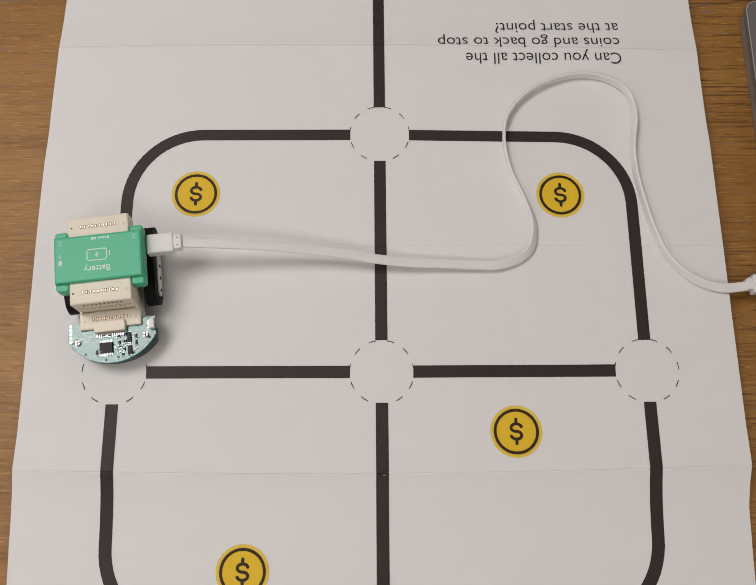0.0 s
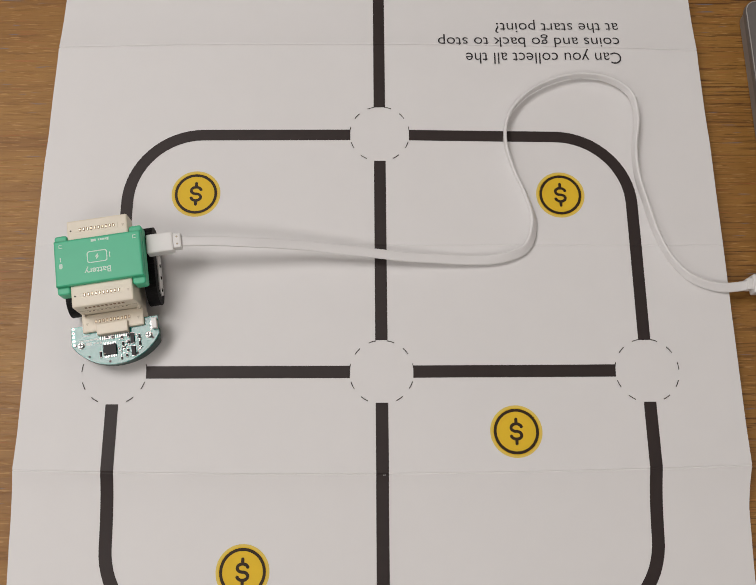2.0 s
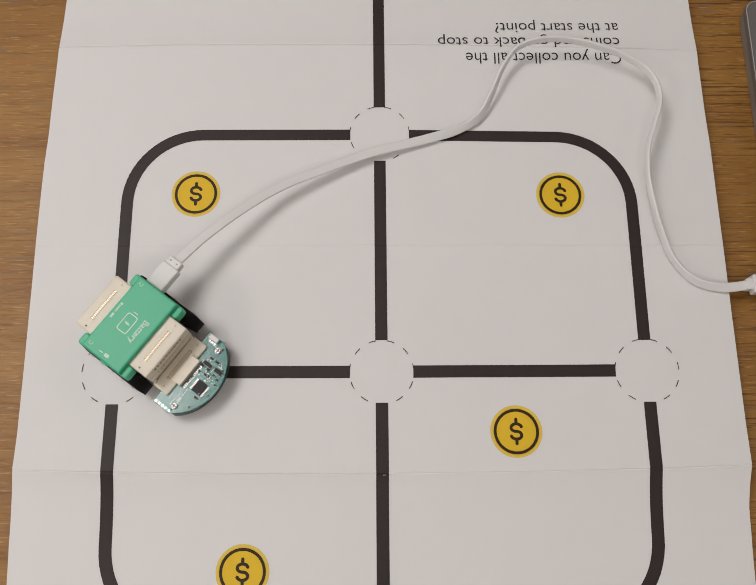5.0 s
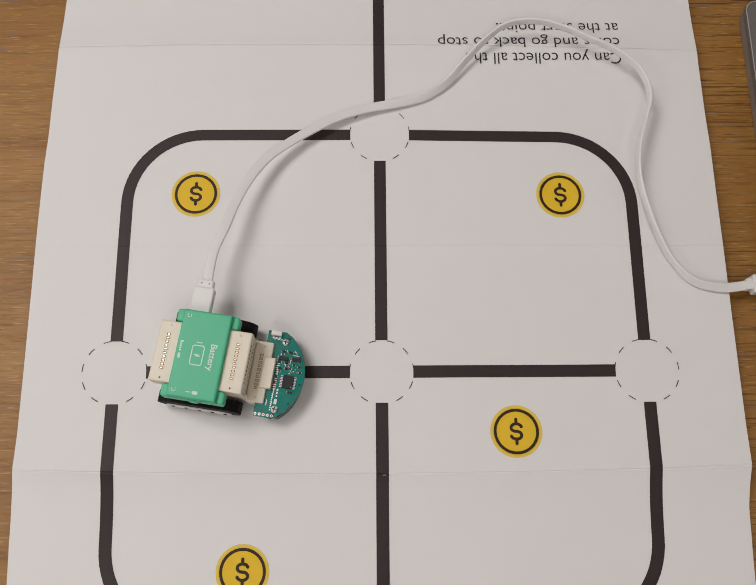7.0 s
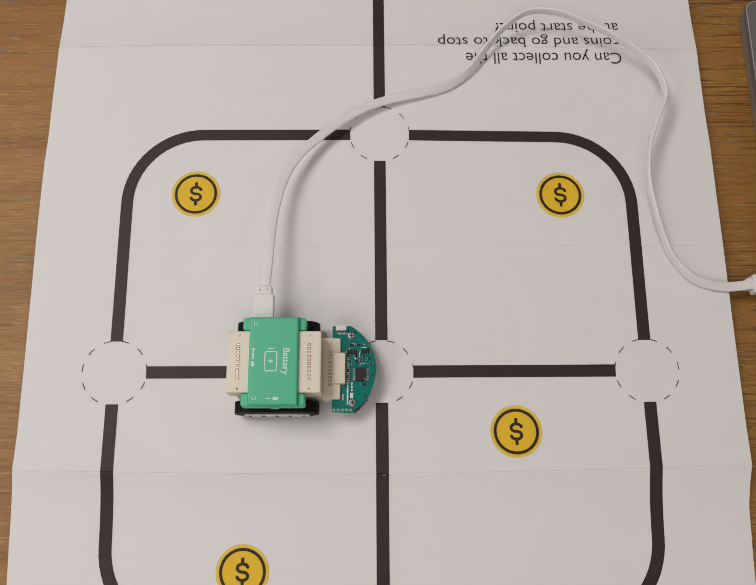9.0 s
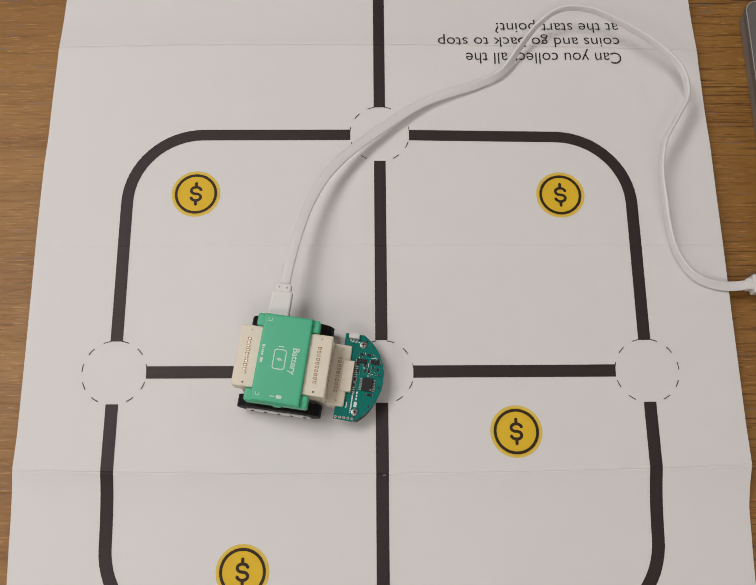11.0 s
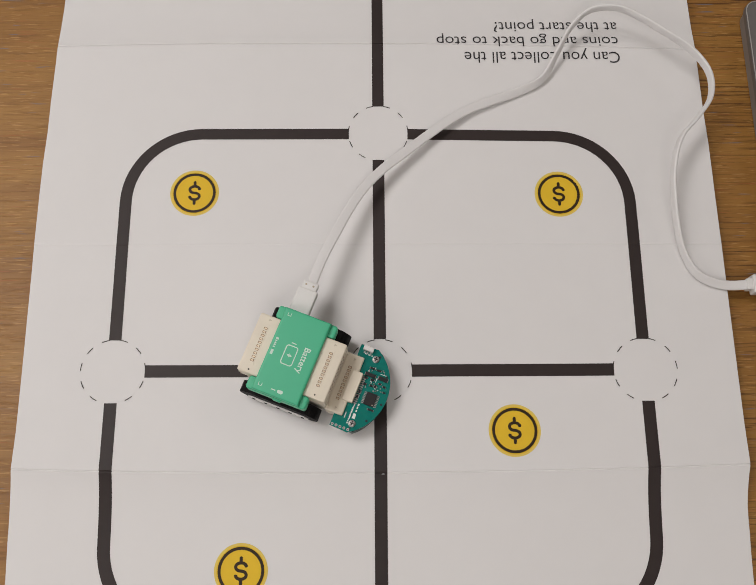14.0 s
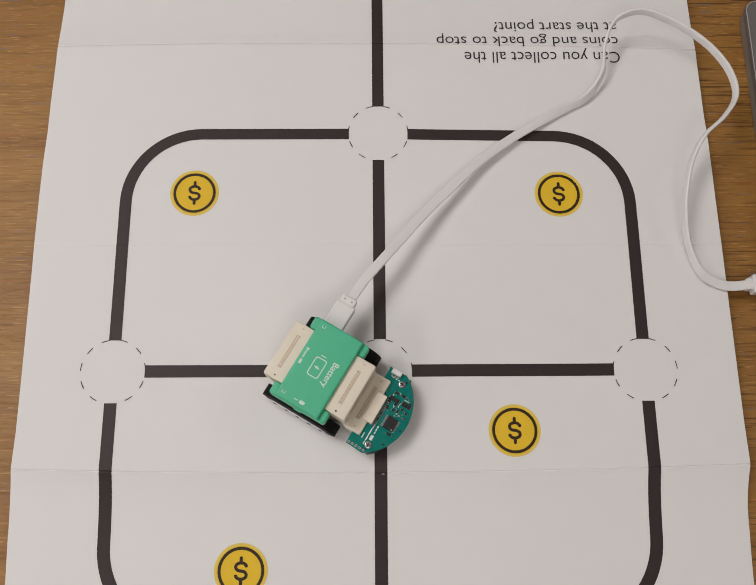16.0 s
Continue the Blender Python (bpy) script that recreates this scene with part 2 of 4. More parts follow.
def cut(x, y):
    """How far the sheet's uneven border pulls it sideways."""
    rows = RIGHT_CUT if x > 0 else LEFT_CUT
    pull = float(np.interp(y, [r[0] for r in rows], [r[1] for r in rows]))
    return x + pull * MM * (abs(x) / 0.2106) ** 6


def steps(a, b, n, extra=()):
    vals = [a + (b - a) * i / n for i in range(n + 1)]
    for f in extra:
        if a < f < b:
            vals += [f + d for d in (-0.0022, -0.0012, -0.0008, -0.0005, -0.0003, -0.00015, 0, 0.00015, 0.0003, 0.0005, 0.0008, 0.0012, 0.0022)]
    return sorted(set(round(v, 5) for v in vals))


def lay(bm, lift):
    """Drape flat print on the sheet."""
    for v in bm.verts:
        v.co.z = paper_z(v.co.x, v.co.y) + lift
    return bm


def band(path, width, step=0.003):
    """A printed band along a path of points, as a strip fine enough to follow the sheet."""
    bm = bmesh.new()
    pts = [Vector(p) for p in path]
    fine = [pts[0]]
    for a, b in zip(pts, pts[1:]):
        near = any(min(a.y, b.y) - 0.005 < f < max(a.y, b.y) + 0.005 for f in FOLDS)
        n = max(1, int((b - a).length / (0.00025 if near else step)))
        fine += [a.lerp(b, (i + 1) / n) for i in range(n)]
    rows = []
    for i, p in enumerate(fine):
        d = (fine[min(i + 1, len(fine) - 1)] - fine[max(i - 1, 0)]).normalized()
        side = Vector((-d.y, d.x)) * width / 2
        rows.append([bm.verts.new((*(p + side * k), 0)) for k in (-1, -0.33, 0.33, 1)])
    for r, s in zip(rows, rows[1:]):
        for k in range(3):
            bm.faces.new((r[k], r[k + 1], s[k + 1], s[k]))
    return bm


def ring(cx, cy, r0, r1, a0=0.0, a1=360.0, n=48):
    bm = bmesh.new()
    prev = None
    for i in range(n + 1):
        a = radians(a0 + (a1 - a0) * i / n)
        c, s = math.cos(a), math.sin(a)
        now = [bm.verts.new((cx + r * c, cy + r * s, 0)) for r in (r0, (r0 + r1) / 2, r1)]
        if prev:
            for k in range(2):
                bm.faces.new((prev[k], prev[k + 1], now[k + 1], now[k]))
        prev = now
    return bm


def disc(cx, cy, r, n=48):
    bm = bmesh.new()
    mid = bm.verts.new((cx, cy, 0))
    prev = None
    for j in (0.33, 0.66, 1.0):
        now = [bm.verts.new((cx + r * j * math.cos(2 * math.pi * i / n), cy + r * j * math.sin(2 * math.pi * i / n), 0)) for i in range(n)]
        for i in range(n):
            k = (i + 1) % n
            bm.faces.new((mid, now[i], now[k]) if prev is None else (prev[i], now[i], now[k], prev[k]))
        prev = now
    return bm


def sheet():
    """The large folded sheet with the printed track."""
    xs = steps(-0.2106, 0.2106, 84)
    ys = steps(-0.20, 0.30, 260, FOLDS)
    low_to_high = FOLDS[::-1]
    bm = bmesh.new()
    grid = []
    for v in ys:
        row = []
        for x in xs:
            y = v + float(np.interp(v, low_to_high, [fold_shift(k, x) for k in (2, 1, 0)]))
            row.append(bm.verts.new((cut(x, y), y, paper_z(x, y))))
        grid.append(row)
    for a, b in zip(grid, grid[1:]):
        for i in range(len(xs) - 1):
            bm.faces.new((a[i], a[i + 1], b[i + 1], b[i]))
    bm.edges.index_update()
    rim = {e.index for e in bm.edges if e.is_boundary}
    ob = part("track_sheet", bm, PAPER, smooth=True)
    for e in ob.data.edges:
        e.use_edge_sharp = e.index in rim
    tagged(ob, "large white folded paper sheet printed with black track and coins", "paper sheet")
    thick = ob.modifiers.new("thickness", "SOLIDIFY")
    thick.thickness, thick.offset = 0.00025, -1

    lift = 0.00012
    w = 0.0073
    r = 0.0455

    def sag(x, y):
        if abs(x) < 0.001:
            return 0.0
        return 0.0006 if y > 0.05 else 0.0004 + 0.0004 * min(0.0, x / 0.156)

    def line(path):
        # the sheet lies a little askew at its far corner
        path = [(x, y - (0.0165 * x * y / ROW if x > 0 and y > 0 else 0) - sag(x, y)) for x, y in path]
        part("printed_line", lay(band(path, w), lift), INK, ob, "printed black track line", smooth=True)

    def arc(cx, cy, a0, a1):
        return [(cx + r * math.cos(radians(a0 + (a1 - a0) * i / 16)), cy + r * math.sin(radians(a0 + (a1 - a0) * i / 16))) for i in range(17)]

    e = R_NODE - 0.0003
    line([(0, ROW + e), (0, 0.299)])
    line([(0, e), (0, ROW - e)])
    line([(0, -e), (0, -ROW + e)])
    for s in (-1, 1):
        line([(s * e, 0), (s * (COL - e), 0)])
        top = arc(COL - r, ROW - r, 90, 0)
        line([(s * x, y) for x, y in [(e, ROW)] + top + [(COL, e)]])
        deep = 0.1410 if s > 0 else 0.1440
        low = arc(COL - r, -(deep - r), 0, -90)
        line([(s * x, y) for x, y in [(COL, -e)] + low + [(e, -deep)]])
    for cx, cy in ((0, ROW), (0, 0), (COL, 0), (-COL, 0), (0, -ROW)):
        for k in range(1, 11):
            a = -90 + k * 360 / 11
            part("dash", lay(ring(cx, cy - (0.0005 if cy == 0 and cx >= 0 else 0), R_NODE - 0.00026, R_NODE + 0.00026, a - 7, a + 7, 6), lift * 1.6), INK, ob)
    for cx, cy in ((-0.1142, 0.1118), (0.1123, 0.1104), (0.0774, -0.0357), (-0.0788, -0.1120)):
        coin = part("printed_coin", lay(disc(cx, cy, 0.0138), lift), YELLOW_INK, ob, "printed yellow coin with a dollar sign", smooth=True)
        part("coin_rim", lay(ring(cx, cy, 0.0138, 0.0151), lift), PALE_YELLOW_INK, coin)
        part("coin_ring", lay(ring(cx, cy, 0.0114, 0.0131), lift * 2), COIN_INK, coin)
        curve = [(0.0030 * math.cos(radians(a)), 0.0022 + 0.0022 * math.sin(radians(a))) for a in range(15, 271, 15)]
        curve += [(0.0030 * math.cos(radians(a)), -0.0022 + 0.0022 * math.sin(radians(a))) for a in range(75, -166, -15)]
        bm = band([(cx + x, cy + y) for x, y in curve], 0.00175, 0.0012)
        join(bm, band([(cx, cy + 0.0045), (cx, cy + 0.0070)], 0.0018, 0.001))
        join(bm, band([(cx, cy - 0.0045), (cx, cy - 0.0070)], 0.0018, 0.001))
        for x, y in ((curve[0]), (curve[-1]), (0, 0.0070), (0, -0.0070)):
            join(bm, disc(cx + x, cy + y, 0.00098 if x else 0.0009, 12))
        part("dollar_sign", lay(bm, lift * 2), COIN_INK, coin)
    for words, x0, x1, y in (("Can you collect all the", 0.0569, 0.1585, 0.2101), ("coins and go back to stop", 0.0389, 0.1585, 0.2222), ("at the start point?", 0.0772, 0.1590, 0.2341)):
        bm = text_bmesh(words, 0.0119, -0.00006)
        lo, hi = min(v.co.x for v in bm.verts), max(v.co.x for v in bm.verts)
        k = (x1 - x0) / (hi - lo)
        for v in bm.verts:
            v.co.x, v.co.y = x1 - (v.co.x - lo) * k, y - v.co.y
        part("printed_text", lay(bm, lift * 3), TEXT_INK, ob, "printed black line of words")
    part("worn_spot", lay(band([(0.0004, -0.0598), (0.0020, -0.0598)], 0.0003, 0.001), lift * 1.5), PAPER, ob, "bare paper where the crease has worn the ink")
    return ob


# ---------------------------------------------------------------- the little robot car
def pins(x, y0, z, n, parent, tall=2.0):
    """A row of contact windows in the plastic: slot shade painted brown, a bright spring contact inside."""
    slot = spring = None
    for i in range(n):
        m = pose(x * MM, (y0 + (i - (n - 1) / 2) * 2.1) * MM, z * MM)
        if slot is None:
            slot = part("contact_slot", prism(round_outline(-tall / 2, tall / 2, -0.66, 0.66, 0.25, 2), -0.25, 0.04), SLOT_BROWN, parent)
            slot.matrix_basis = m
            spring = part("contact_pin", box(-tall / 2 + 0.25, tall / 2 - 0.2, -0.48, 0.46, -0.2, 0.2, 0.2, seg=2), GOLD, parent)
            spring.matrix_basis = m
        else:
            share("contact_slot", slot.data, parent, m)
            share("contact_pin", spring.data, parent, m)


def track_unit(car, side):
    """A rubber belt on a white side frame."""
    y0, y1 = (21.9, 29.7) if side > 0 else (-23.6, -15.8)
    bm = bmesh.new()
    n, half, r = 14, 14.1, 9.8
    prof = []
    for cx, a0 in ((half, -90), (-half, 90)):
        for i in range(n + 1):
            a = radians(a0 + 180 * i / n)
            prof.append((cx + r * math.cos(a), r + 0.2 + r * math.sin(a)))
    inner = [((x - math.copysign(half, x)) * 0.55 + math.copysign(half, x), (z - r - 0.2) * 0.55 + r + 0.2) for x, z in prof]
    loops = []
    for pts, ya in ((prof, y0 + 0.6), (prof, y1 - 0.6), (inner, y1), (inner, y0)):
        loops.append([bm.verts.new(((x - 2) * MM, ya * MM, z * MM)) for x, z in pts])
    for k in range(4):
        a, b = loops[k], loops[(k + 1) % 4]
        for i in range(len(a)):
            j = (i + 1) % len(a)
            bm.faces.new((a[i], a[j], b[j], b[i]))
    belt = part("rubber_track", bm, RUBBER, car, "black rubber track belt", smooth=False)
    lug = None
    for i in range(22):
        x = -22 + i * 2.0952
        over = max(0.0, abs(x) - half)
        m = pose((x - 2) * MM, (y0 + y1) / 2 * MM, (r + 0.2 + math.sqrt(r * r - over * over)) * MM, 0, math.degrees(math.asin(over / r)) * (1 if x > 0 else -1), 0)
        if lug is None:
            lug = part("tread_lug", box(-0.45, 0.45, -3.2, 3.2, -0.3, 0.22), RUBBER, belt)
            lug.matrix_basis = m
        else:
            share("tread_lug", lug.data, belt, m)
    bm = bmesh.new()
    yo = y1 - 0.4 if side > 0 else y0 + 0.4
    slim = [(x - math.copysign(half, x) * 0.06, (z - r - 0.2) * 0.8 + r - 0.6) for x, z in inner]
    own = prism([(x - 2, z) for x, z in slim], 0, 1.2)
    for v in own.verts:
        v.co = Vector((v.co.x, yo * MM + (v.co.z if side > 0 else -v.co.z) * 0.6, v.co.y))
    join(bm, own)
    part("side_frame", bm, WHITE_PLASTIC, belt, "white plastic side frame")
    for i, x in enumerate((-15, -7.5, 0, 7.5, 15)):
        own = cylinder(0, 0, 0, 0.35, 1.0, 12)
        for v in own.verts:
            v.co = Vector((v.co.x + (x - 2) * MM, yo * MM + (0.72 * MM + v.co.z if side > 0 else -0.72 * MM - v.co.z), v.co.y + 9.2 * MM))
        part("frame_hole", own, RUBBER, belt)


def flat_print(bm, x, y, z, turn):
    """Turn flat letters to lie on a face of the car."""
    m = pose(x * MM, y * MM, z * MM, 0, 0, turn)
    for v in bm.verts:
        v.co = m @ v.co
    return bm


def robot():
    car = new("robot_car")
    tagged(car, "small tracked robot car with green battery pack and teal sensor board", "robot car")
    # lower body with its socket block
    part("chassis", box(-24, 23.4, -14.5, 19, 4, 19, 1.0), CREAM, car, "cream plastic chassis block")
    low = part("lower_connector", box(23.6, 34.0, -15.6, 19.5, 4, 16.8, 1.0), CREAM, car, "cream connector block of the chassis")
    part("pin_strip", box(26.6, 29.8, -9.6, 13.6, 16.6, 16.88, 0.1), CREAM, low)
    pins(28.2, 2.0, 16.9, 10, low)
    for y in (-12.6, 16.6):
        part("polarity_mark", prism([(30.2, y), (28.6, y + 0.9), (28.6, y - 0.9)], 16.7, 16.92), CREAM_SHADE, low)
    # upper pack
    part("pack_base", box(-15, 11, -18, 24.4, 17.5, 29, 1.0), DARK_GREEN, car, "dark underside of the battery pack")
    for name, xa, xb, xp in (("rear_connector", -27.4, -13.5, -21.4), ("front_connector", 11.0, 24.0, 17.4)):
        b = part(name, box(xa, xb, -14.8, 19.4, 23.0 if xa < 0 else 19.0, 35.6, 1.0), CREAM, car, "cream connector block of the battery pack")
        part("pin_strip", box(xp - 1.6, xp + 1.6, -9.6, 14.0, 35.4, 35.7, 0.1), CREAM, b)
        pins(xp, 2.2, 35.7, 10, b)
        part("polarity_mark", cylinder(xp + 0.2, -12.6, 35.4, 35.75, 0.5, 10), DARK_SLOT, b)
        part("polarity_mark", prism([(xp + 1.5, 16.8), (xp - 0.1, 17.6), (xp - 0.1, 16.0)], 35.4, 35.72), CREAM_SHADE, b)
        part("seam", box(xb - 0.15, xb + 0.05, -14.2, 18.8, 26.4, 26.9) if xb > 0 else box(xa - 0.05, xa + 0.15, -14.2, 18.8, 26.4, 26.9), CREAM_DARK, b)
        if name == "front_connector":
            # thin dark slabs on the face paint the shade of its openings
            for k in range(10):
                y = (k - 4.5) * 2.3 + 2.2
                part("face_slot", box(23.8, 24.08, y - 0.62, y + 0.62, 31.0, 33.2), SLOT_BROWN, b)
                part("face_slot", box(23.8, 24.08, y - 0.4, y + 0.4, 24.4, 25.3), DARK_SLOT, b)
            for y in (-13.4, 18.0):
                part("foot_peg", box(23.4, 25.2, y - 0.8, y + 0.8, 18.0, 20.4, 0.3), CREAM, b)
    shell = part("battery_shell", prism([(-15.2, -21.8), (11.6, -21.8), (11.6, 26.7), (-15.2, 26.7)], 29.0, 38.5, 1.2, seg=3), GREEN, car, "bright green plastic battery shell")
    for y0, y1 in ((-22.2, -15.0), (19.7, 27.0)):
        part("shell_clip", prism(round_outline(-19.3, 15.6, y0, y1, 1.6), 27.0, 35.4, 1.2, seg=3), GREEN, shell)
    top = 38.53
    part("battery_word", flat_print(text_bmesh("Battery", 5.0 * MM, 0.00007), 3.5, 2.0, top, -90), PRINT_WHITE, shell, "white printed word")
    icon = bmesh.new()
    a = [icon.verts.new((x * MM, y * MM, top * MM)) for x, y in round_outline(-6.6, 0.4, -3.7, 7.6, 1.5)]
    b = [icon.verts.new((x * MM, y * MM, top * MM)) for x, y in round_outline(-6.05, -0.15, -3.15, 7.05, 1.0)]
    for k in range(len(a)):
        j = (k + 1) % len(a)
        icon.faces.new((a[k], a[j], b[j], b[k]))
    part("battery_icon", icon, PRINT_WHITE, shell, "white printed battery outline")
    part("icon_terminal", box(-4.6, -1.6, 8.7, 9.25, 38.5, 38.55), PRINT_WHITE, shell)
    bolt = bmesh.new()
    for tri in (((-1.3, 1.5), (-3.4, 3.1), (-2.8, 1.3)), ((-4.9, 2.3), (-2.8, 0.7), (-3.4, 2.5))):
        bolt.faces.new([bolt.verts.new((x * MM, y * MM, top * MM)) for x, y in tri])
    part("icon_bolt", bolt, PRINT_WHITE, shell)
    for k, (y0, y1) in enumerate(((7.9, 9.0), (6.8, 7.5), (5.5, 6.4), (4.3, 5.2), (3.1, 3.9))):
        part("maker_mark", box(-13.5 if k == 0 else -13.4, -11.9 if k == 0 else -12.3, y0, y1, 38.5, 38.55), PRINT_WHITE, shell)
    part("maker_mark", box(-13.5, -12.1, -0.9, 1.9, 38.5, 38.55), PRINT_WHITE, shell, "small white printed bar")
    for x, y in ((-11.5, 23.2), (-11.5, -18.0)):
        own = bmesh.new()
        for q in (box(x - 1.2, x - 0.9, y - 0.9, y + 0.9, 38.5, 38.55), box(x + 0.6, x + 0.9, y - 0.9, y + 0.9, 38.5, 38.55), box(x - 1.2, x + 0.9, y - 0.9, y - 0.6, 38.5, 38.55)):
            join(own, q)
        part("corner_mark", own, PRINT_WHITE, shell)
    part("port_mark", prism(round_outline(-1.6, 1.6, -19.3, -17.4, 0.8), 38.5, 38.55), PRINT_WHITE, shell)
    part("port_mark", box(-5.0, -2.6, -18.6, -18.1, 38.5, 38.55), PRINT_WHITE, shell)
    part("latch", box(-3.2, 1.4, -23.0, -21.4, 29.6, 34.0, 0.5), GREEN, shell, "small green latch on the shell's side")
    part("usb_socket", box(-14.0, -5.0, 24.6, 25.3, 20.0, 28.4, 0.6), BLACK_CHIP, shell)
    for side in (-1, 1):
        track_unit(car, side)
    sensor_board(car)
    return car


def sensor_board(car):
    """The half-moon line sensor at the front."""
    out = [(29.2, -22.6), (29.2, 27.0), (38.6, 27.0)]
    c, r = (25.2, 2.0), 29.0
    for i in range(25):
        a = radians(60 - 120 * i / 24)
        out.append((c[0] + r * math.cos(a), c[1] + r * math.sin(a)))
    out.append((39.0, -23.0))
    board = part("sensor_board", prism(out[::-1], 12.8, 14.5, 0.15, seg=1), TEAL, car, "teal half-moon circuit board with line sensors")
    part("sensor_cover", prism([(34.6 + (x - 29.2) * 0.74, y * 0.95 + 0.1) for x, y in out][::-1], 4.0, 12.7, 0.6), DARK_GREEN, board, "dark shroud below the board")
    part("header_socket", box(30.4, 36.7, -7.1, 10.6, 14.5, 19.0, 0.5), CREAM, board, "cream pin header")
    lead = part("header_lead", box(-1.3, 1.3, -0.28, 0.28, -0.3, 0.3), SILVER, board)
    lead.matrix_basis = pose(37.7 * MM, -6.2 * MM, 15.0 * MM)
    for k in range(1, 14):
        share("header_lead", lead.data, board, pose(37.7 * MM, (-6.2 + 1.225 * k) * MM, 15.0 * MM))
    chip = part("microchip", box(42.4, 48.4, -4.9, 2.4, 14.6, 16.2, 0.2), BLACK_CHIP, board, "black microchip")
    for s in (41.7, 49.1):
        for k in range(8):
            y = -4.4 + 0.9 * k
            part("chip_lead", box(s - 0.8, s + 0.8, y - 0.2, y + 0.2, 14.55, 15.1), SILVER, chip)
    part("chip_dot", cylinder(47.6, -4.1, 16.15, 16.25, 0.4, 8), CREAM_DARK, chip)
    for x, y in ((40.1, 21.3), (40.7, -17.5)):
        own = cylinder(x, y, 14.5, 15.9, 1.85, 20, 0.5)
        screw = part("screw", own, SILVER, board, "cross-head steel screw", smooth=False)
        # raised black cross: the slot's shade put into colour
        own = box(x - 1.3, x + 1.3, y - 0.28, y + 0.28, 15.9, 16.06)
        box(x - 0.28, x + 0.28, y - 1.3, y + 1.3, 15.9, 16.07, 0, own)
        part("cross_slot", own, BLACK_CHIP, screw)
        part("copper_ring", cylinder(x, y, 14.45, 14.62, 2.05, 20), SILVER, screw)
    plug = part("side_connector", box(31.2, 37.2, 23.9, 26.7, 14.5, 17.8, 0.3), WHITE_PLASTIC, board, "small white connector")
    # the mouth's inner shade painted as a darker slab
    part("connector_mouth", box(32.0, 36.4, 26.2, 26.85, 15.2, 17.0), CREAM_DARK, plug)
    for k in range(3):
        part("solder_pad", box(32 + 1.8 * k, 33 + 1.8 * k, 22.5, 23.7, 14.5, 14.75), SILVER, board)
    for k in range(5):
        x = 30.4 + 2.35 * k
        part("plated_hole", cylinder(x, -21.4, 14.45, 14.62, 0.8, 12), SILVER, board)
        # the hole's darkness painted as a black disc
        part("hole", cylinder(x, -21.4, 14.5, 14.66, 0.35, 8), BLACK_CHIP, board)
    rng = random.Random(5)
    parts = [(40.5, 11.8, 6.0, 2.1), (48.1, 12.0, 5.4, 2.2), (38.6, 9.6, 1.8, 1.2), (42.6, 9.6, 1.8, 1.2), (39.2, 5.9, 1.5, 1.2), (43.0, 6.2, 1.6, 1.0), (45.4, 6.6, 1.2, 1.6), (40.2, 15.8, 2.6, 1.0), (44.2, 15.8, 2.4, 1.0), (47.2, 8.8, 1.4, 1.0), (50.2, 8.0, 1.5, 0.9), (47.6, -6.8, 3.2, 1.0), (51.2, 5.0, 1.2, 0.9), (38.2, 0.8, 1.2, 1.6), (38.0, -2.2, 1.0, 1.4)]
    for i, (x, y, lx, ly) in enumerate(parts):
        comp = part("component", box(x - lx / 2, x + lx / 2, y - ly / 2, y + ly / 2, 14.5, 15.3 + rng.random() * 0.5, 0.12, seg=1), BLACK_CHIP, board)
        for s in (-1, 1):
            part("solder_end", box(x + s * lx / 2 - 0.35, x + s * lx / 2 + 0.35, y - ly / 2 - 0.05, y + ly / 2 + 0.05, 14.5, 15.1, 0.1, seg=1), SILVER, comp)
    for x, y, lx, ly in ((38.2, -7.2, 0.5, 2.4), (38.2, -10.4, 0.5, 3.0), (38.2, -14.2, 0.5, 2.6), (40.4, -6.4, 0.9, 1.2), (40.4, -8.2, 0.8, 1.3), (40.4, -10.0, 0.8, 1.2), (40.3, -13.2, 1.7, 3.0), (35.4, -14.2, 0.5, 3.4), (46.4, -4.6, 5.6, 0.35), (33.6, 22.4, 1.0, 0.6), (35.6, 22.4, 1.0, 0.6), (37.4, 22.4, 0.8, 0.6), (47.6, 14.4, 4.0, 0.35), (44.6, 10.2, 0.35, 2.6)):
        part("silk_mark", box(x - lx / 2, x + lx / 2, y - ly / 2, y + ly / 2, 14.5, 14.56), SILK, board)
    for k in range(26):
        x, y = 38.6 + 11.4 * rng.random(), 3.6 + 13.4 * rng.random()
        if (x - 25.2) ** 2 + (y - 2.0) ** 2 > 26.5 ** 2:
            continue
        lx, ly = (0.9, 0.55) if k % 2 else (0.5, 0.9)
        part("solder_joint", box(x - lx / 2, x + lx / 2, y - ly / 2, y + ly / 2, 14.5, 14.95 + 0.3 * rng.random(), 0.1, seg=1), SILVER if k % 3 else SILK, board)
    for k in range(9):
        part("silk_letter", box(37.6, 38.3, -18.4 + 1.15 * k, -17.7 + 1.15 * k, 14.5, 14.55), SILK, board)
    # black discs paint the darkness of the sensor holes
    for a in (52, 26, -8, -34, -56):
        x, y = c[0] + 27.2 * math.cos(radians(a)), c[1] + 27.2 * math.sin(radians(a))
        part("sensor_hole", cylinder(x, y, 14.4, 14.58, 0.7, 10), BLACK_CHIP, board)


# ---------------------------------------------------------------- cable, laptop
N_PIECES = 220
CABLE_LENGTH = 0.536


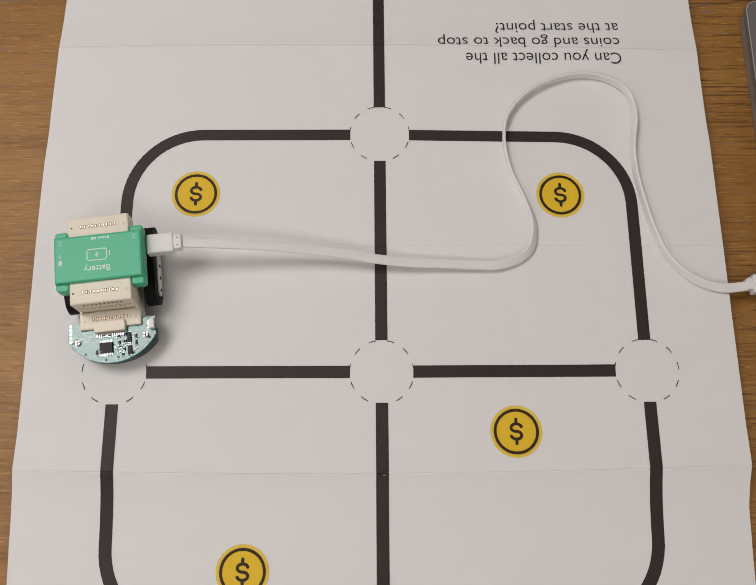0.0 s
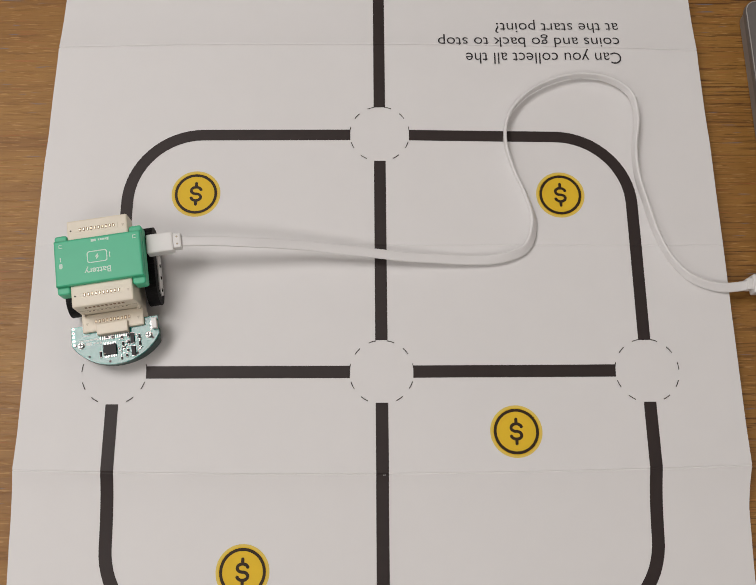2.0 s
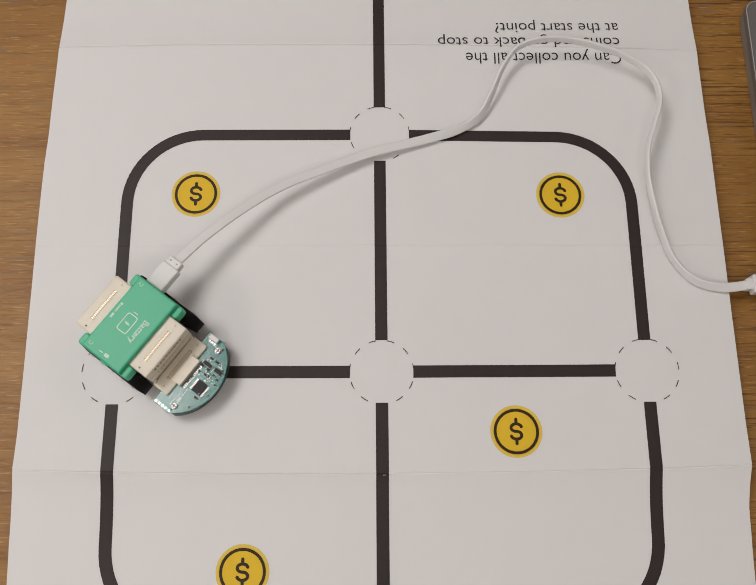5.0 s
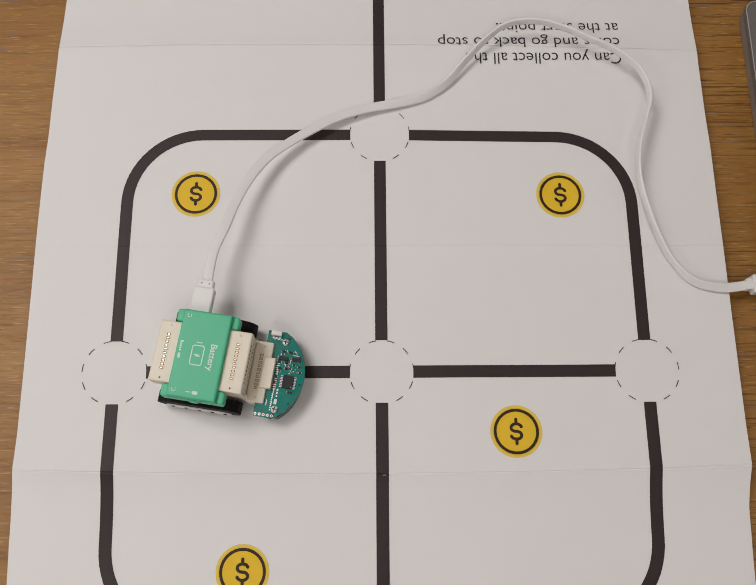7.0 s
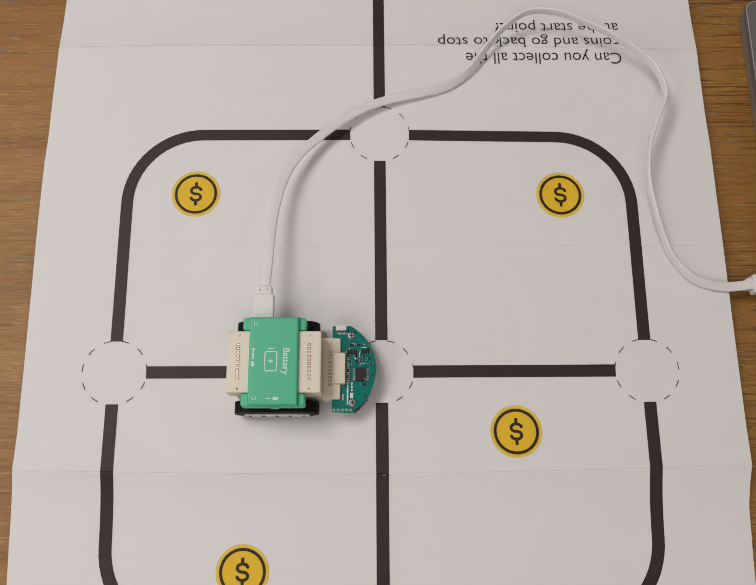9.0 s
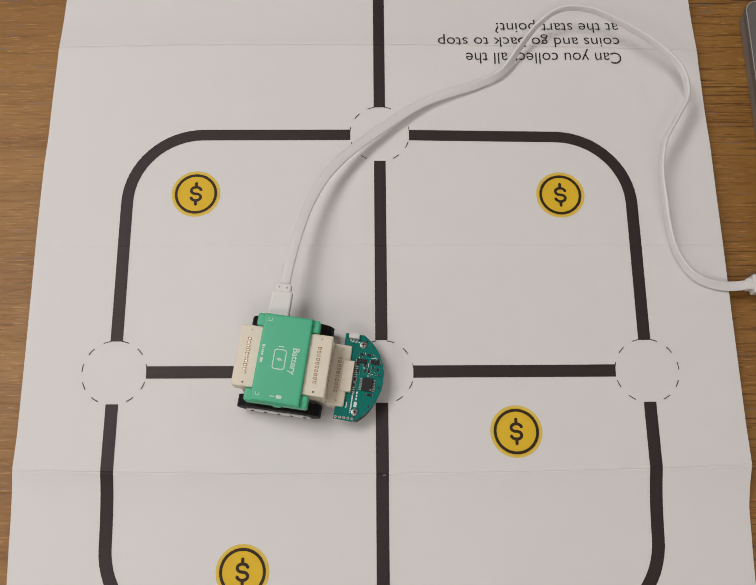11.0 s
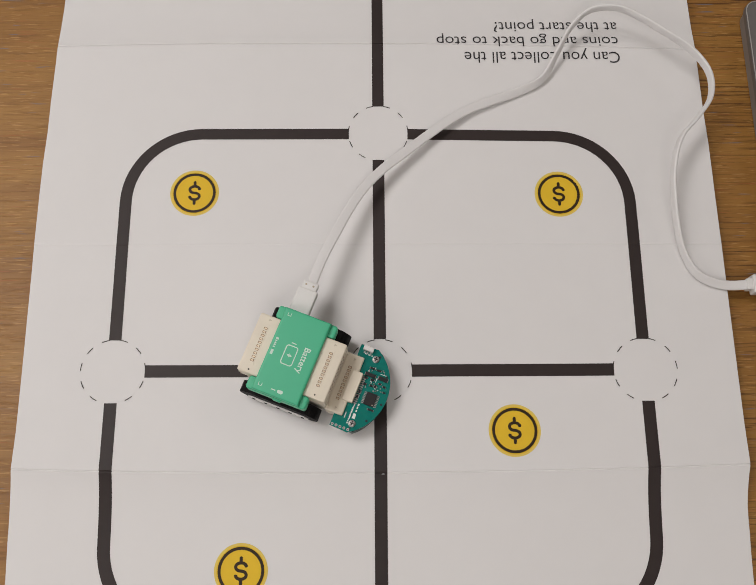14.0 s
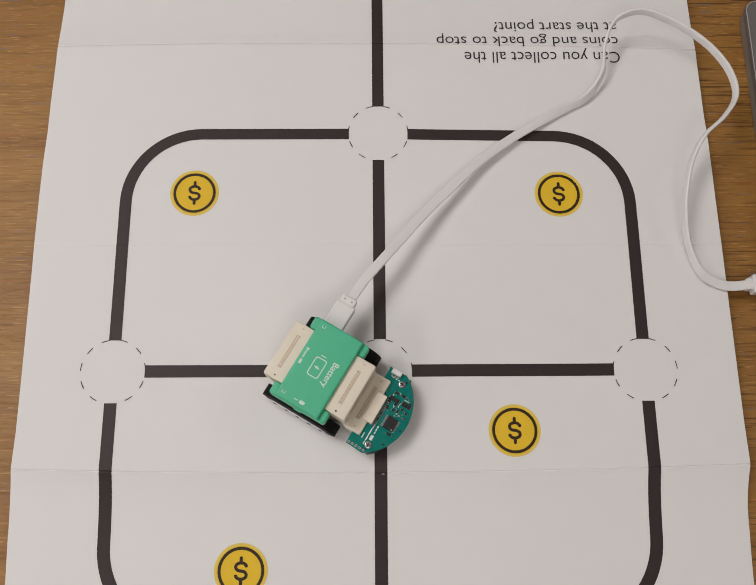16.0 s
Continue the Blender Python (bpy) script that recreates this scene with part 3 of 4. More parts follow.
def cable_thing():
    root = new("usb_cable")
    tagged(root, "flat white charging cable with moulded plugs", "cable")
    prof = round_outline(-2.95, 2.95, -0.95, 0.95, 0.85, 3)
    half = CABLE_LENGTH / N_PIECES * 500
    bm = bmesh.new()
    n = len(prof)
    for pair in (((-half, 1.0), (half, 1.0)), ((half, 1.0), (half + 1.3, 0.93)), ((-half - 1.3, 0.93), (-half, 1.0))):
        rings = [[bm.verts.new((x * MM, y * k * MM, z * k * MM)) for y, z in prof] for x, k in pair]
        for i in range(n):
            bm.faces.new((rings[0][i], rings[0][(i + 1) % n], rings[1][(i + 1) % n], rings[1][i])).smooth = True
    me = bpy.data.meshes.new("cable_piece")
    bm.to_mesh(me)
    bm.free()
    me.materials.append(CABLE_WHITE)
    first = share("cable_piece", me, root, Matrix())
    pieces = [first] + [share("cable_piece", first.data, root, Matrix()) for _ in range(N_PIECES - 1)]
    plug = part("micro_plug", box(-15.2, -3.6, 27.4, 42.8, 22.2, 29.2, 1.0), WHITE_PLASTIC, root, "white moulded micro plug")
    part("strain_relief", box(-13.9, -4.9, 42.4, 47.4, 22.9, 28.6, 0.9), WHITE_PLASTIC, plug)
    part("plug_tongue", box(-12.8, -6.0, 24.5, 28.8, 24.2, 27.6, 0.3), SILVER, plug)
    # raised darker discs paint the shade of the dimples
    for x in (-11.6, -7.2):
        part("relief_dimple", cylinder(x, 45.0, 28.5, 28.65, 0.6, 10), CREAM_DARK, plug)
    big = part("usb_plug", box(223.0, 244.2, 45.0, 56.4, -1.0, 7.0, 1.2), WHITE_PLASTIC, root, "white moulded plug in the laptop")
    part("strain_relief", box(219.5, 223.4, 47.2, 54.2, 0.0, 6.2, 1.0), WHITE_PLASTIC, big)
    return pieces, plug


def laptop():
    lap = new("laptop")
    tagged(lap, "closed grey aluminium laptop lying on the table", "laptop")
    part("base", prism(round_outline(244.2, 560, -20, 246.6, 9, 8), -9.6, -0.4, 1.2, seg=3), LIT_SIDE_ALUMINIUM, lap)
    part("lid", prism(round_outline(242.6, 558.4, -20, 246.6, 8, 8), -0.2, 4.4, 0.7, seg=2), ALUMINIUM, lap)
    # flat bright strip: the lit edge is put into colour here
    rim = bmesh.new()
    outer, inner = round_outline(242.9, 558.1, -19.7, 246.3, 7.7, 8), round_outline(243.5, 557.5, -19.1, 245.7, 7.1, 8)
    a = [rim.verts.new((x * MM, y * MM, 4.45 * MM)) for x, y in outer]
    b = [rim.verts.new((x * MM, y * MM, 4.45 * MM)) for x, y in inner]
    for k in range(len(a)):
        j = (k + 1) % len(a)
        rim.faces.new((a[k], a[j], b[j], b[k]))
    part("rim_highlight", rim, BRIGHT_RIM, lap, "bright lid edge with its highlight painted on")
    part("rubber_foot", cylinder(260, 225, -10.4, -9.5, 6), RUBBER, lap)
    part("rubber_foot", cylinder(260, 0, -10.4, -9.5, 6), RUBBER, lap)
    part("rubber_foot", cylinder(540, 0, -10.4, -9.5, 6), RUBBER, lap)
    part("rubber_foot", cylinder(540, 225, -10.4, -9.5, 6), RUBBER, lap)


room()
table()
paper = sheet()
laptop()
car = robot()
cable_pieces, micro_plug = cable_thing()

# ---------------------------------------------------------------- movement
# seconds, x and y in millimetres, heading in degrees
CAR_ROWS = [
    (0, -161.1, 56.7, -83.5),
    (1.8, -161.1, 56.7, -83.5),
    (2, -160.7, 55.6, -81.3),
    (2.5, -160.9, 51.9, -74.5),
    (3, -160.3, 48.0, -67.5),
    (3.5, -159.3, 44.6, -61.5),
    (4, -153.1, 33.3, -57.7),
    (4.2, -150.9, 29.5, -53.6),
    (4.7, -143.2, 21.5, -43.5),
    (5.2, -135.2, 13.9, -33.2),
    (5.75, -125.8, 7.8, -22.6),
    (6.3, -115.8, 3.3, -13.1),
    (6.5, -111.5, 2.0, -11.0),
    (7, -98.0, -0.2, -9.4),
    (7.5, -86.7, -2.0, -3.7),
    (8, -71.7, -2.9, -1.2),
    (8.5, -58.0, -3.2, -0.2),
    (9, -57.6, -3.2, -0.2),
    (9.3, -57.6, -3.2, -0.2),
    (11.3, -52.8, -2.5, -9.7),
    (11.5, -52.7, -2.4, -10.1),
    (12, -52.4, -2.0, -11.7),
    (12.5, -50.8, -1.4, -16.6),
    (13, -48.8, -1.3, -21.3),
    (13.15, -48.6, -1.1, -21.6),
    (13.5, -48.6, -1.1, -21.6),
    (14.5, -48.6, -1.1, -21.6),
    (14.7, -48.6, -1.1, -21.6),
    (15, -47.5, -1.4, -23.9),
    (15.5, -42.8, -3.7, -26.6),
    (16, -34.0, -8.2, -31.0),
]
# seconds: the cable's line in millimetres, from the car to the laptop
CABLE = {}
CABLE[4] = [(-119.0, 65.8, 26.0), (-103.5, 76.7, 24.0), (-87.0, 85.5, 21.8), (-71.0, 92.8, 18.4), (-54.8, 99.0, 15.1), (-38.2, 104.5, 12.4), (-21.2, 109.6, 9.9), (-4.0, 114.7, 7.8), (13.4, 119.7, 6.1), (31.5, 124.7, 4.5), (48.7, 129.3, 3.9), (65.7, 134.6, 3.4), (80.0, 143.1, 5.0), (85.1, 159.2, 8.2), (87.7, 177.4, 11.8), (93.3, 192.9, 15.4), (106.4, 201.0, 17.8), (124.1, 202.6, 18.2), (141.9, 199.4, 18.7), (159.8, 194.1, 18.2), (174.7, 183.6, 17.8), (180.1, 168.2, 17.6), (174.6, 150.6, 17.6), (168.5, 134.9, 17.1), (166.6, 117.9, 14.8), (168.6, 99.0, 12.5), (171.7, 82.5, 9.6), (177.4, 65.9, 6.4), (189.7, 53.6, 4.0), (206.5, 49.3, 3.0), (223.9, 50.7, 4.0)]
CABLE[6.5] = [(-111.7, 49.1, 26.0), (-106.8, 66.6, 24.1), (-99.4, 84.4, 22.1), (-92.5, 101.0, 18.9), (-83.0, 116.4, 15.7), (-70.9, 129.1, 12.9), (-56.5, 140.1, 10.4), (-42.2, 149.9, 8.1), (-26.5, 159.6, 6.4), (-8.8, 166.2, 4.7), (8.6, 170.8, 4.0), (26.0, 175.4, 3.5), (41.2, 184.5, 4.6), (53.8, 197.5, 7.3), (66.1, 211.5, 10.3), (79.9, 220.5, 13.7), (98.0, 221.9, 16.1), (114.8, 217.3, 16.6), (131.6, 209.4, 17.0), (147.7, 200.5, 16.6), (162.4, 187.8, 16.2), (167.1, 170.1, 16.0), (162.0, 151.6, 16.0), (157.3, 134.0, 15.7), (157.2, 116.1, 13.6), (161.2, 97.6, 11.5), (167.2, 81.0, 8.8), (175.2, 65.1, 5.9), (188.4, 52.9, 3.9), (205.8, 48.9, 3.0), (223.9, 50.7, 4.0)]
CABLE[12] = [(-52.0, 45.1, 26.0), (-48.6, 63.1, 24.1), (-43.9, 80.7, 22.1), (-38.9, 97.6, 18.9), (-30.9, 114.5, 15.7), (-20.9, 129.0, 12.9), (-8.8, 141.0, 10.4), (4.2, 153.3, 8.1), (17.5, 164.6, 6.4), (32.2, 174.3, 4.7), (49.6, 180.9, 4.0), (66.0, 186.7, 3.5), (81.6, 195.1, 4.9), (93.0, 209.8, 8.9), (104.1, 223.4, 13.5), (118.7, 231.5, 17.8), (135.9, 229.1, 21.0), (151.1, 220.4, 21.5), (166.5, 210.1, 22.1), (180.8, 199.0, 21.6), (191.3, 185.1, 21.0), (191.8, 168.0, 20.8), (183.9, 152.9, 20.8), (174.3, 136.7, 20.4), (171.4, 119.2, 17.6), (172.4, 101.9, 14.9), (174.2, 83.6, 11.4), (179.4, 67.9, 7.7), (190.3, 54.6, 4.5), (206.8, 49.7, 3.0), (223.9, 50.7, 4.0)]
CABLE[0] = [(-116.2, 71.1, 26.0), (-96.6, 71.1, 24.1), (-77.1, 70.9, 21.9), (-58.6, 70.6, 18.7), (-39.1, 69.5, 15.4), (-20.0, 68.0, 12.6), (-1.9, 65.6, 10.1), (17.3, 64.1, 7.9), (35.9, 64.0, 6.2), (54.3, 63.6, 4.6), (73.7, 64.1, 4.0), (89.8, 72.5, 3.4), (94.0, 89.4, 3.8), (89.3, 107.4, 3.3), (81.9, 125.4, 3.0), (78.4, 144.8, 3.3), (81.1, 162.3, 3.9), (92.7, 176.9, 4.0), (108.3, 186.3, 4.1), (127.0, 191.5, 4.0), (145.8, 189.2, 3.9), (159.5, 178.5, 3.8), (162.4, 161.2, 3.8), (159.5, 142.0, 3.7), (160.1, 123.4, 3.2), (163.5, 103.5, 3.0), (168.0, 84.8, 3.0), (175.1, 68.4, 3.0), (187.7, 55.4, 3.0), (204.9, 49.0, 3.0), (223.8, 50.1, 4.0)]
CABLE[2] = [(-116.4, 71.7, 26.0), (-97.1, 72.6, 24.1), (-78.0, 72.4, 21.9), (-59.7, 72.5, 18.6), (-40.5, 72.0, 15.3), (-21.6, 70.4, 12.6), (-3.8, 69.3, 10.1), (15.5, 67.6, 7.9), (34.5, 67.0, 6.2), (52.7, 66.6, 4.5), (71.5, 67.7, 4.0), (88.4, 74.7, 3.4), (93.9, 91.4, 3.9), (89.9, 109.4, 3.8), (83.1, 127.1, 3.6), (78.8, 145.9, 4.7), (82.2, 163.1, 5.5), (93.8, 177.1, 5.6), (109.8, 186.1, 5.8), (128.2, 190.6, 5.6), (146.7, 187.9, 5.5), (160.3, 177.4, 5.4), (162.9, 159.9, 5.4), (159.9, 141.3, 5.3), (160.1, 122.3, 4.6), (164.1, 103.6, 3.9), (168.9, 85.0, 3.0), (175.9, 68.3, 3.0), (188.0, 54.9, 3.0), (205.2, 49.2, 3.0), (223.8, 50.4, 4.0)]
CABLE[2.5] = [(-118.8, 73.1, 26.0), (-100.3, 76.5, 24.1), (-82.0, 79.9, 21.9), (-63.8, 82.6, 18.6), (-44.9, 84.5, 15.3), (-26.0, 85.5, 12.6), (-9.0, 86.1, 10.1), (10.4, 86.9, 7.9), (30.0, 87.8, 6.2), (48.0, 88.6, 4.6), (66.0, 89.5, 4.0), (83.9, 94.7, 3.4), (90.9, 110.7, 4.3), (90.0, 129.0, 5.3), (86.7, 147.1, 6.4), (85.0, 165.5, 8.4), (92.6, 180.9, 9.7), (107.0, 189.7, 9.9), (125.0, 193.7, 10.2), (143.0, 193.4, 10.0), (160.8, 187.6, 9.7), (171.7, 175.1, 9.6), (169.6, 157.4, 9.6), (164.8, 139.9, 9.4), (163.7, 120.6, 8.1), (166.3, 103.6, 6.9), (170.5, 85.4, 5.2), (176.9, 67.8, 3.5), (188.9, 54.2, 3.0), (206.1, 49.2, 3.0), (223.9, 50.7, 4.0)]
CABLE[3] = [(-121.1, 74.2, 26.0), (-103.5, 80.2, 24.1), (-85.8, 85.8, 21.9), (-68.6, 91.0, 18.5), (-51.1, 94.9, 15.2), (-33.1, 98.1, 12.5), (-14.9, 100.8, 10.0), (3.3, 103.3, 7.9), (21.6, 105.9, 6.2), (39.1, 108.3, 4.5), (56.8, 110.1, 4.0), (75.0, 114.5, 3.4), (87.6, 126.9, 4.6), (89.4, 146.2, 6.7), (88.7, 163.9, 9.0), (89.9, 180.8, 11.9), (100.2, 194.2, 13.7), (117.1, 198.3, 14.1), (136.9, 198.4, 14.4), (154.6, 195.7, 14.1), (170.0, 187.0, 13.7), (177.6, 171.3, 13.6), (173.2, 154.6, 13.6), (167.0, 136.7, 13.3), (165.6, 119.7, 11.5), (168.0, 101.8, 9.7), (171.5, 84.5, 7.4), (177.5, 67.2, 5.0), (189.5, 53.9, 3.5), (206.4, 49.4, 3.0), (223.9, 50.7, 4.0)]
CABLE[3.5] = [(-123.1, 74.7, 26.0), (-107.6, 83.7, 24.1), (-91.9, 91.7, 21.8), (-73.7, 99.6, 18.5), (-57.3, 105.4, 15.1), (-40.6, 109.5, 12.5), (-21.3, 113.4, 10.0), (-4.0, 117.3, 7.8), (13.6, 121.0, 6.1), (31.0, 124.8, 4.5), (48.2, 127.0, 4.0), (67.0, 130.6, 3.4), (81.0, 140.0, 5.0), (84.3, 157.2, 7.9), (86.1, 174.7, 11.2), (92.1, 191.3, 14.7), (106.4, 199.8, 17.0), (124.5, 201.0, 17.4), (142.3, 198.6, 17.8), (159.2, 194.2, 17.4), (173.7, 183.5, 17.0), (179.9, 168.2, 16.8), (174.6, 152.0, 16.8), (167.1, 134.6, 16.4), (165.2, 117.5, 14.2), (167.3, 99.0, 12.0), (170.8, 83.0, 9.1), (176.8, 66.3, 6.1), (189.4, 53.9, 3.9), (206.5, 49.3, 3.0), (223.9, 50.7, 4.0)]
CABLE[4.2] = [(-119.2, 64.3, 26.0), (-103.5, 75.0, 24.0), (-87.2, 84.0, 21.8), (-71.9, 92.0, 18.4), (-56.4, 99.6, 15.1), (-40.6, 106.7, 12.4), (-23.8, 112.4, 9.9), (-7.0, 118.4, 7.8), (10.2, 123.6, 6.1), (28.2, 128.2, 4.5), (45.2, 133.6, 3.9), (61.8, 140.0, 3.4), (76.3, 147.9, 5.0), (83.1, 163.6, 8.3), (86.9, 181.6, 11.8), (94.4, 196.3, 15.5), (108.3, 202.6, 17.8), (125.8, 203.6, 18.2), (143.5, 200.1, 18.7), (161.0, 193.9, 18.2), (175.3, 182.9, 17.8), (180.1, 167.3, 17.6), (174.6, 149.8, 17.6), (168.5, 134.3, 17.1), (166.8, 117.3, 14.8), (168.7, 98.4, 12.5), (171.8, 82.1, 9.6), (177.5, 65.7, 6.4), (189.9, 53.5, 4.0), (206.6, 49.3, 3.0), (223.9, 50.7, 4.0)]
CABLE[6.3] = [(-114.3, 50.4, 26.0), (-109.0, 67.7, 24.1), (-101.6, 85.5, 22.1), (-93.7, 101.5, 18.9), (-84.1, 116.8, 15.6), (-71.4, 129.0, 12.8), (-57.0, 139.9, 10.3), (-42.6, 149.5, 8.0), (-26.8, 158.8, 6.4), (-9.1, 165.5, 4.7), (8.3, 169.8, 4.0), (25.7, 174.2, 3.5), (40.5, 183.9, 4.6), (52.7, 197.1, 7.4), (65.3, 210.7, 10.4), (79.2, 219.5, 13.7), (97.3, 220.8, 16.1), (114.3, 217.0, 16.6), (131.4, 209.7, 17.0), (147.8, 201.2, 16.6), (162.0, 188.2, 16.2), (166.1, 170.0, 16.0), (161.5, 151.4, 16.0), (157.2, 133.8, 15.7), (157.4, 115.9, 13.6), (161.2, 97.4, 11.5), (167.2, 80.9, 8.8), (175.3, 65.0, 5.9), (188.4, 52.9, 3.9), (205.9, 48.9, 3.0), (223.9, 50.7, 4.0)]
CABLE[7] = [(-99.5, 46.9, 26.0), (-97.1, 65.9, 24.1), (-91.0, 83.2, 22.1), (-85.9, 99.8, 18.8), (-78.1, 116.8, 15.6), (-68.0, 131.1, 12.8), (-54.7, 142.5, 10.3), (-40.2, 152.7, 8.0), (-24.8, 161.6, 6.3), (-6.8, 167.9, 4.7), (10.3, 171.6, 4.0), (28.6, 176.8, 3.5), (42.9, 185.9, 4.6), (55.4, 200.0, 7.4), (68.0, 213.0, 10.4), (82.3, 222.5, 13.8), (99.8, 223.6, 16.1), (117.2, 218.6, 16.6), (133.0, 210.6, 17.0), (149.2, 202.4, 16.6), (164.0, 188.6, 16.2), (169.0, 170.8, 16.0), (164.3, 153.2, 16.0), (159.1, 135.5, 15.7), (158.2, 117.5, 13.6), (161.6, 99.9, 11.5), (167.5, 82.0, 8.8), (175.7, 65.7, 5.9), (188.5, 53.1, 3.8), (205.9, 49.0, 3.0), (223.9, 50.7, 4.0)]
CABLE[7.5] = [(-92.9, 44.7, 26.0), (-92.4, 63.9, 24.1), (-88.7, 82.2, 22.0), (-83.8, 99.7, 18.8), (-76.6, 115.1, 15.5), (-64.6, 129.6, 12.7), (-51.6, 141.0, 10.2), (-37.0, 152.0, 8.0), (-21.9, 160.4, 6.3), (-3.8, 166.5, 4.6), (13.3, 169.9, 4.0), (32.1, 174.6, 3.5), (46.5, 184.7, 4.7), (57.5, 199.2, 7.4), (68.5, 213.2, 10.5), (83.0, 222.2, 13.8), (101.3, 222.5, 16.1), (118.6, 217.3, 16.6), (135.9, 209.8, 17.0), (151.2, 201.3, 16.6), (165.6, 187.7, 16.2), (169.6, 170.1, 16.0), (164.9, 153.2, 16.0), (159.7, 135.6, 15.6), (159.1, 117.5, 13.5), (161.9, 99.9, 11.5), (167.4, 82.0, 8.8), (175.6, 65.6, 5.9), (188.3, 53.0, 3.8), (205.7, 49.0, 3.0), (223.9, 50.7, 4.0)]
CABLE[8] = [(-79.9, 43.5, 26.0), (-78.6, 62.4, 24.1), (-77.1, 79.8, 22.0), (-74.3, 98.4, 18.8), (-68.9, 115.5, 15.6), (-59.3, 131.6, 12.8), (-45.8, 145.2, 10.3), (-31.7, 156.4, 8.0), (-16.7, 165.4, 6.3), (0.4, 171.6, 4.7), (18.9, 175.0, 4.0), (36.5, 179.9, 3.5), (50.9, 191.1, 4.7), (61.7, 204.6, 7.7), (74.0, 217.5, 11.0), (89.4, 225.6, 14.5), (106.9, 224.5, 16.9), (123.7, 218.2, 17.4), (139.7, 208.7, 17.8), (154.5, 199.7, 17.4), (168.5, 186.2, 17.0), (172.3, 169.6, 16.8), (166.5, 151.3, 16.8), (161.3, 135.1, 16.4), (160.1, 117.2, 14.2), (162.8, 99.7, 12.0), (167.3, 81.4, 9.2), (174.4, 65.4, 6.2), (187.7, 53.4, 4.0), (205.5, 49.2, 3.0), (223.9, 50.7, 4.0)]
CABLE[9] = [(-66.6, 43.0, 26.0), (-65.4, 60.9, 24.1), (-64.5, 79.6, 22.0), (-62.3, 98.3, 18.8), (-57.8, 116.7, 15.5), (-49.5, 132.2, 12.8), (-37.3, 145.8, 10.2), (-24.0, 157.5, 8.0), (-9.0, 167.5, 6.3), (7.5, 174.3, 4.6), (25.3, 178.9, 4.0), (43.4, 184.2, 3.5), (58.3, 195.0, 4.8), (69.0, 208.8, 8.2), (81.5, 222.2, 12.0), (96.1, 230.4, 15.9), (113.0, 228.5, 18.6), (129.6, 221.5, 19.0), (145.8, 212.4, 19.5), (161.6, 201.0, 19.1), (173.5, 187.9, 18.6), (177.7, 170.4, 18.4), (171.4, 153.6, 18.4), (164.8, 136.0, 18.0), (162.9, 118.0, 15.6), (165.0, 100.8, 13.2), (169.8, 81.4, 10.1), (176.4, 66.3, 6.8), (189.0, 54.0, 4.2), (206.2, 49.6, 3.0), (223.9, 50.7, 4.0)]
CABLE[11.5] = [(-53.7, 44.7, 26.0), (-50.4, 62.6, 24.1), (-45.9, 80.5, 22.1), (-40.7, 97.1, 19.0), (-32.6, 114.2, 15.7), (-22.0, 128.3, 12.9), (-10.0, 140.3, 10.4), (3.9, 151.8, 8.1), (16.7, 162.1, 6.4), (31.1, 172.1, 4.7), (48.2, 179.4, 4.0), (64.3, 185.2, 3.5), (80.8, 193.4, 4.8), (92.4, 208.9, 8.9), (103.3, 221.9, 13.4), (118.0, 231.1, 17.8), (134.8, 229.2, 21.0), (150.4, 221.4, 21.5), (166.4, 210.4, 22.1), (179.9, 199.2, 21.6), (190.0, 184.8, 21.1), (191.3, 167.7, 20.8), (183.5, 153.1, 20.8), (173.9, 136.6, 20.4), (171.1, 118.7, 17.7), (172.3, 102.0, 14.9), (174.4, 83.4, 11.4), (179.4, 67.9, 7.7), (190.3, 55.2, 4.5), (206.8, 50.0, 3.0), (223.9, 50.7, 4.0)]
CABLE[12.5] = [(-46.4, 45.5, 26.0), (-41.8, 63.0, 24.1), (-35.3, 79.4, 22.1), (-28.5, 95.7, 19.0), (-20.1, 112.3, 15.7), (-9.8, 126.3, 12.9), (1.8, 138.6, 10.4), (14.7, 150.4, 8.1), (28.8, 162.0, 6.4), (43.4, 171.8, 4.7), (60.5, 178.7, 4.0), (76.8, 184.6, 3.5), (92.4, 192.2, 5.0), (102.5, 206.6, 9.6), (112.7, 221.0, 15.0), (125.9, 229.7, 19.8), (143.3, 228.1, 23.4), (158.5, 219.5, 24.0), (172.7, 209.3, 24.6), (187.0, 197.6, 24.1), (197.0, 183.6, 23.5), (198.5, 167.0, 23.2), (189.0, 152.2, 23.2), (178.5, 137.2, 22.7), (174.9, 120.5, 19.7), (175.4, 102.8, 16.7), (177.0, 85.4, 12.7), (181.1, 69.4, 8.6), (191.2, 55.4, 4.8), (207.0, 49.6, 3.0), (223.9, 50.7, 4.0)]
CABLE[13] = [(-40.6, 45.1, 26.0), (-34.5, 61.6, 24.2), (-26.7, 78.1, 22.2), (-18.7, 94.3, 19.1), (-9.8, 109.1, 15.9), (2.0, 122.8, 13.1), (14.8, 134.2, 10.5), (27.7, 145.6, 8.2), (41.9, 157.1, 6.5), (56.1, 166.6, 4.8), (71.0, 173.2, 4.1), (88.9, 180.1, 3.5), (104.9, 188.7, 4.9), (114.6, 204.7, 9.7), (122.9, 219.0, 15.3), (134.9, 228.5, 20.3), (151.3, 227.5, 24.2), (166.0, 219.5, 24.8), (180.3, 208.6, 25.4), (194.1, 197.7, 24.9), (203.9, 182.2, 24.3), (203.4, 165.4, 24.0), (194.1, 151.5, 24.0), (182.5, 138.0, 23.6), (177.4, 120.9, 20.4), (176.7, 103.7, 17.3), (178.2, 86.3, 13.2), (181.9, 70.1, 8.9), (191.0, 56.7, 4.9), (206.9, 50.7, 3.0), (223.9, 50.7, 4.0)]
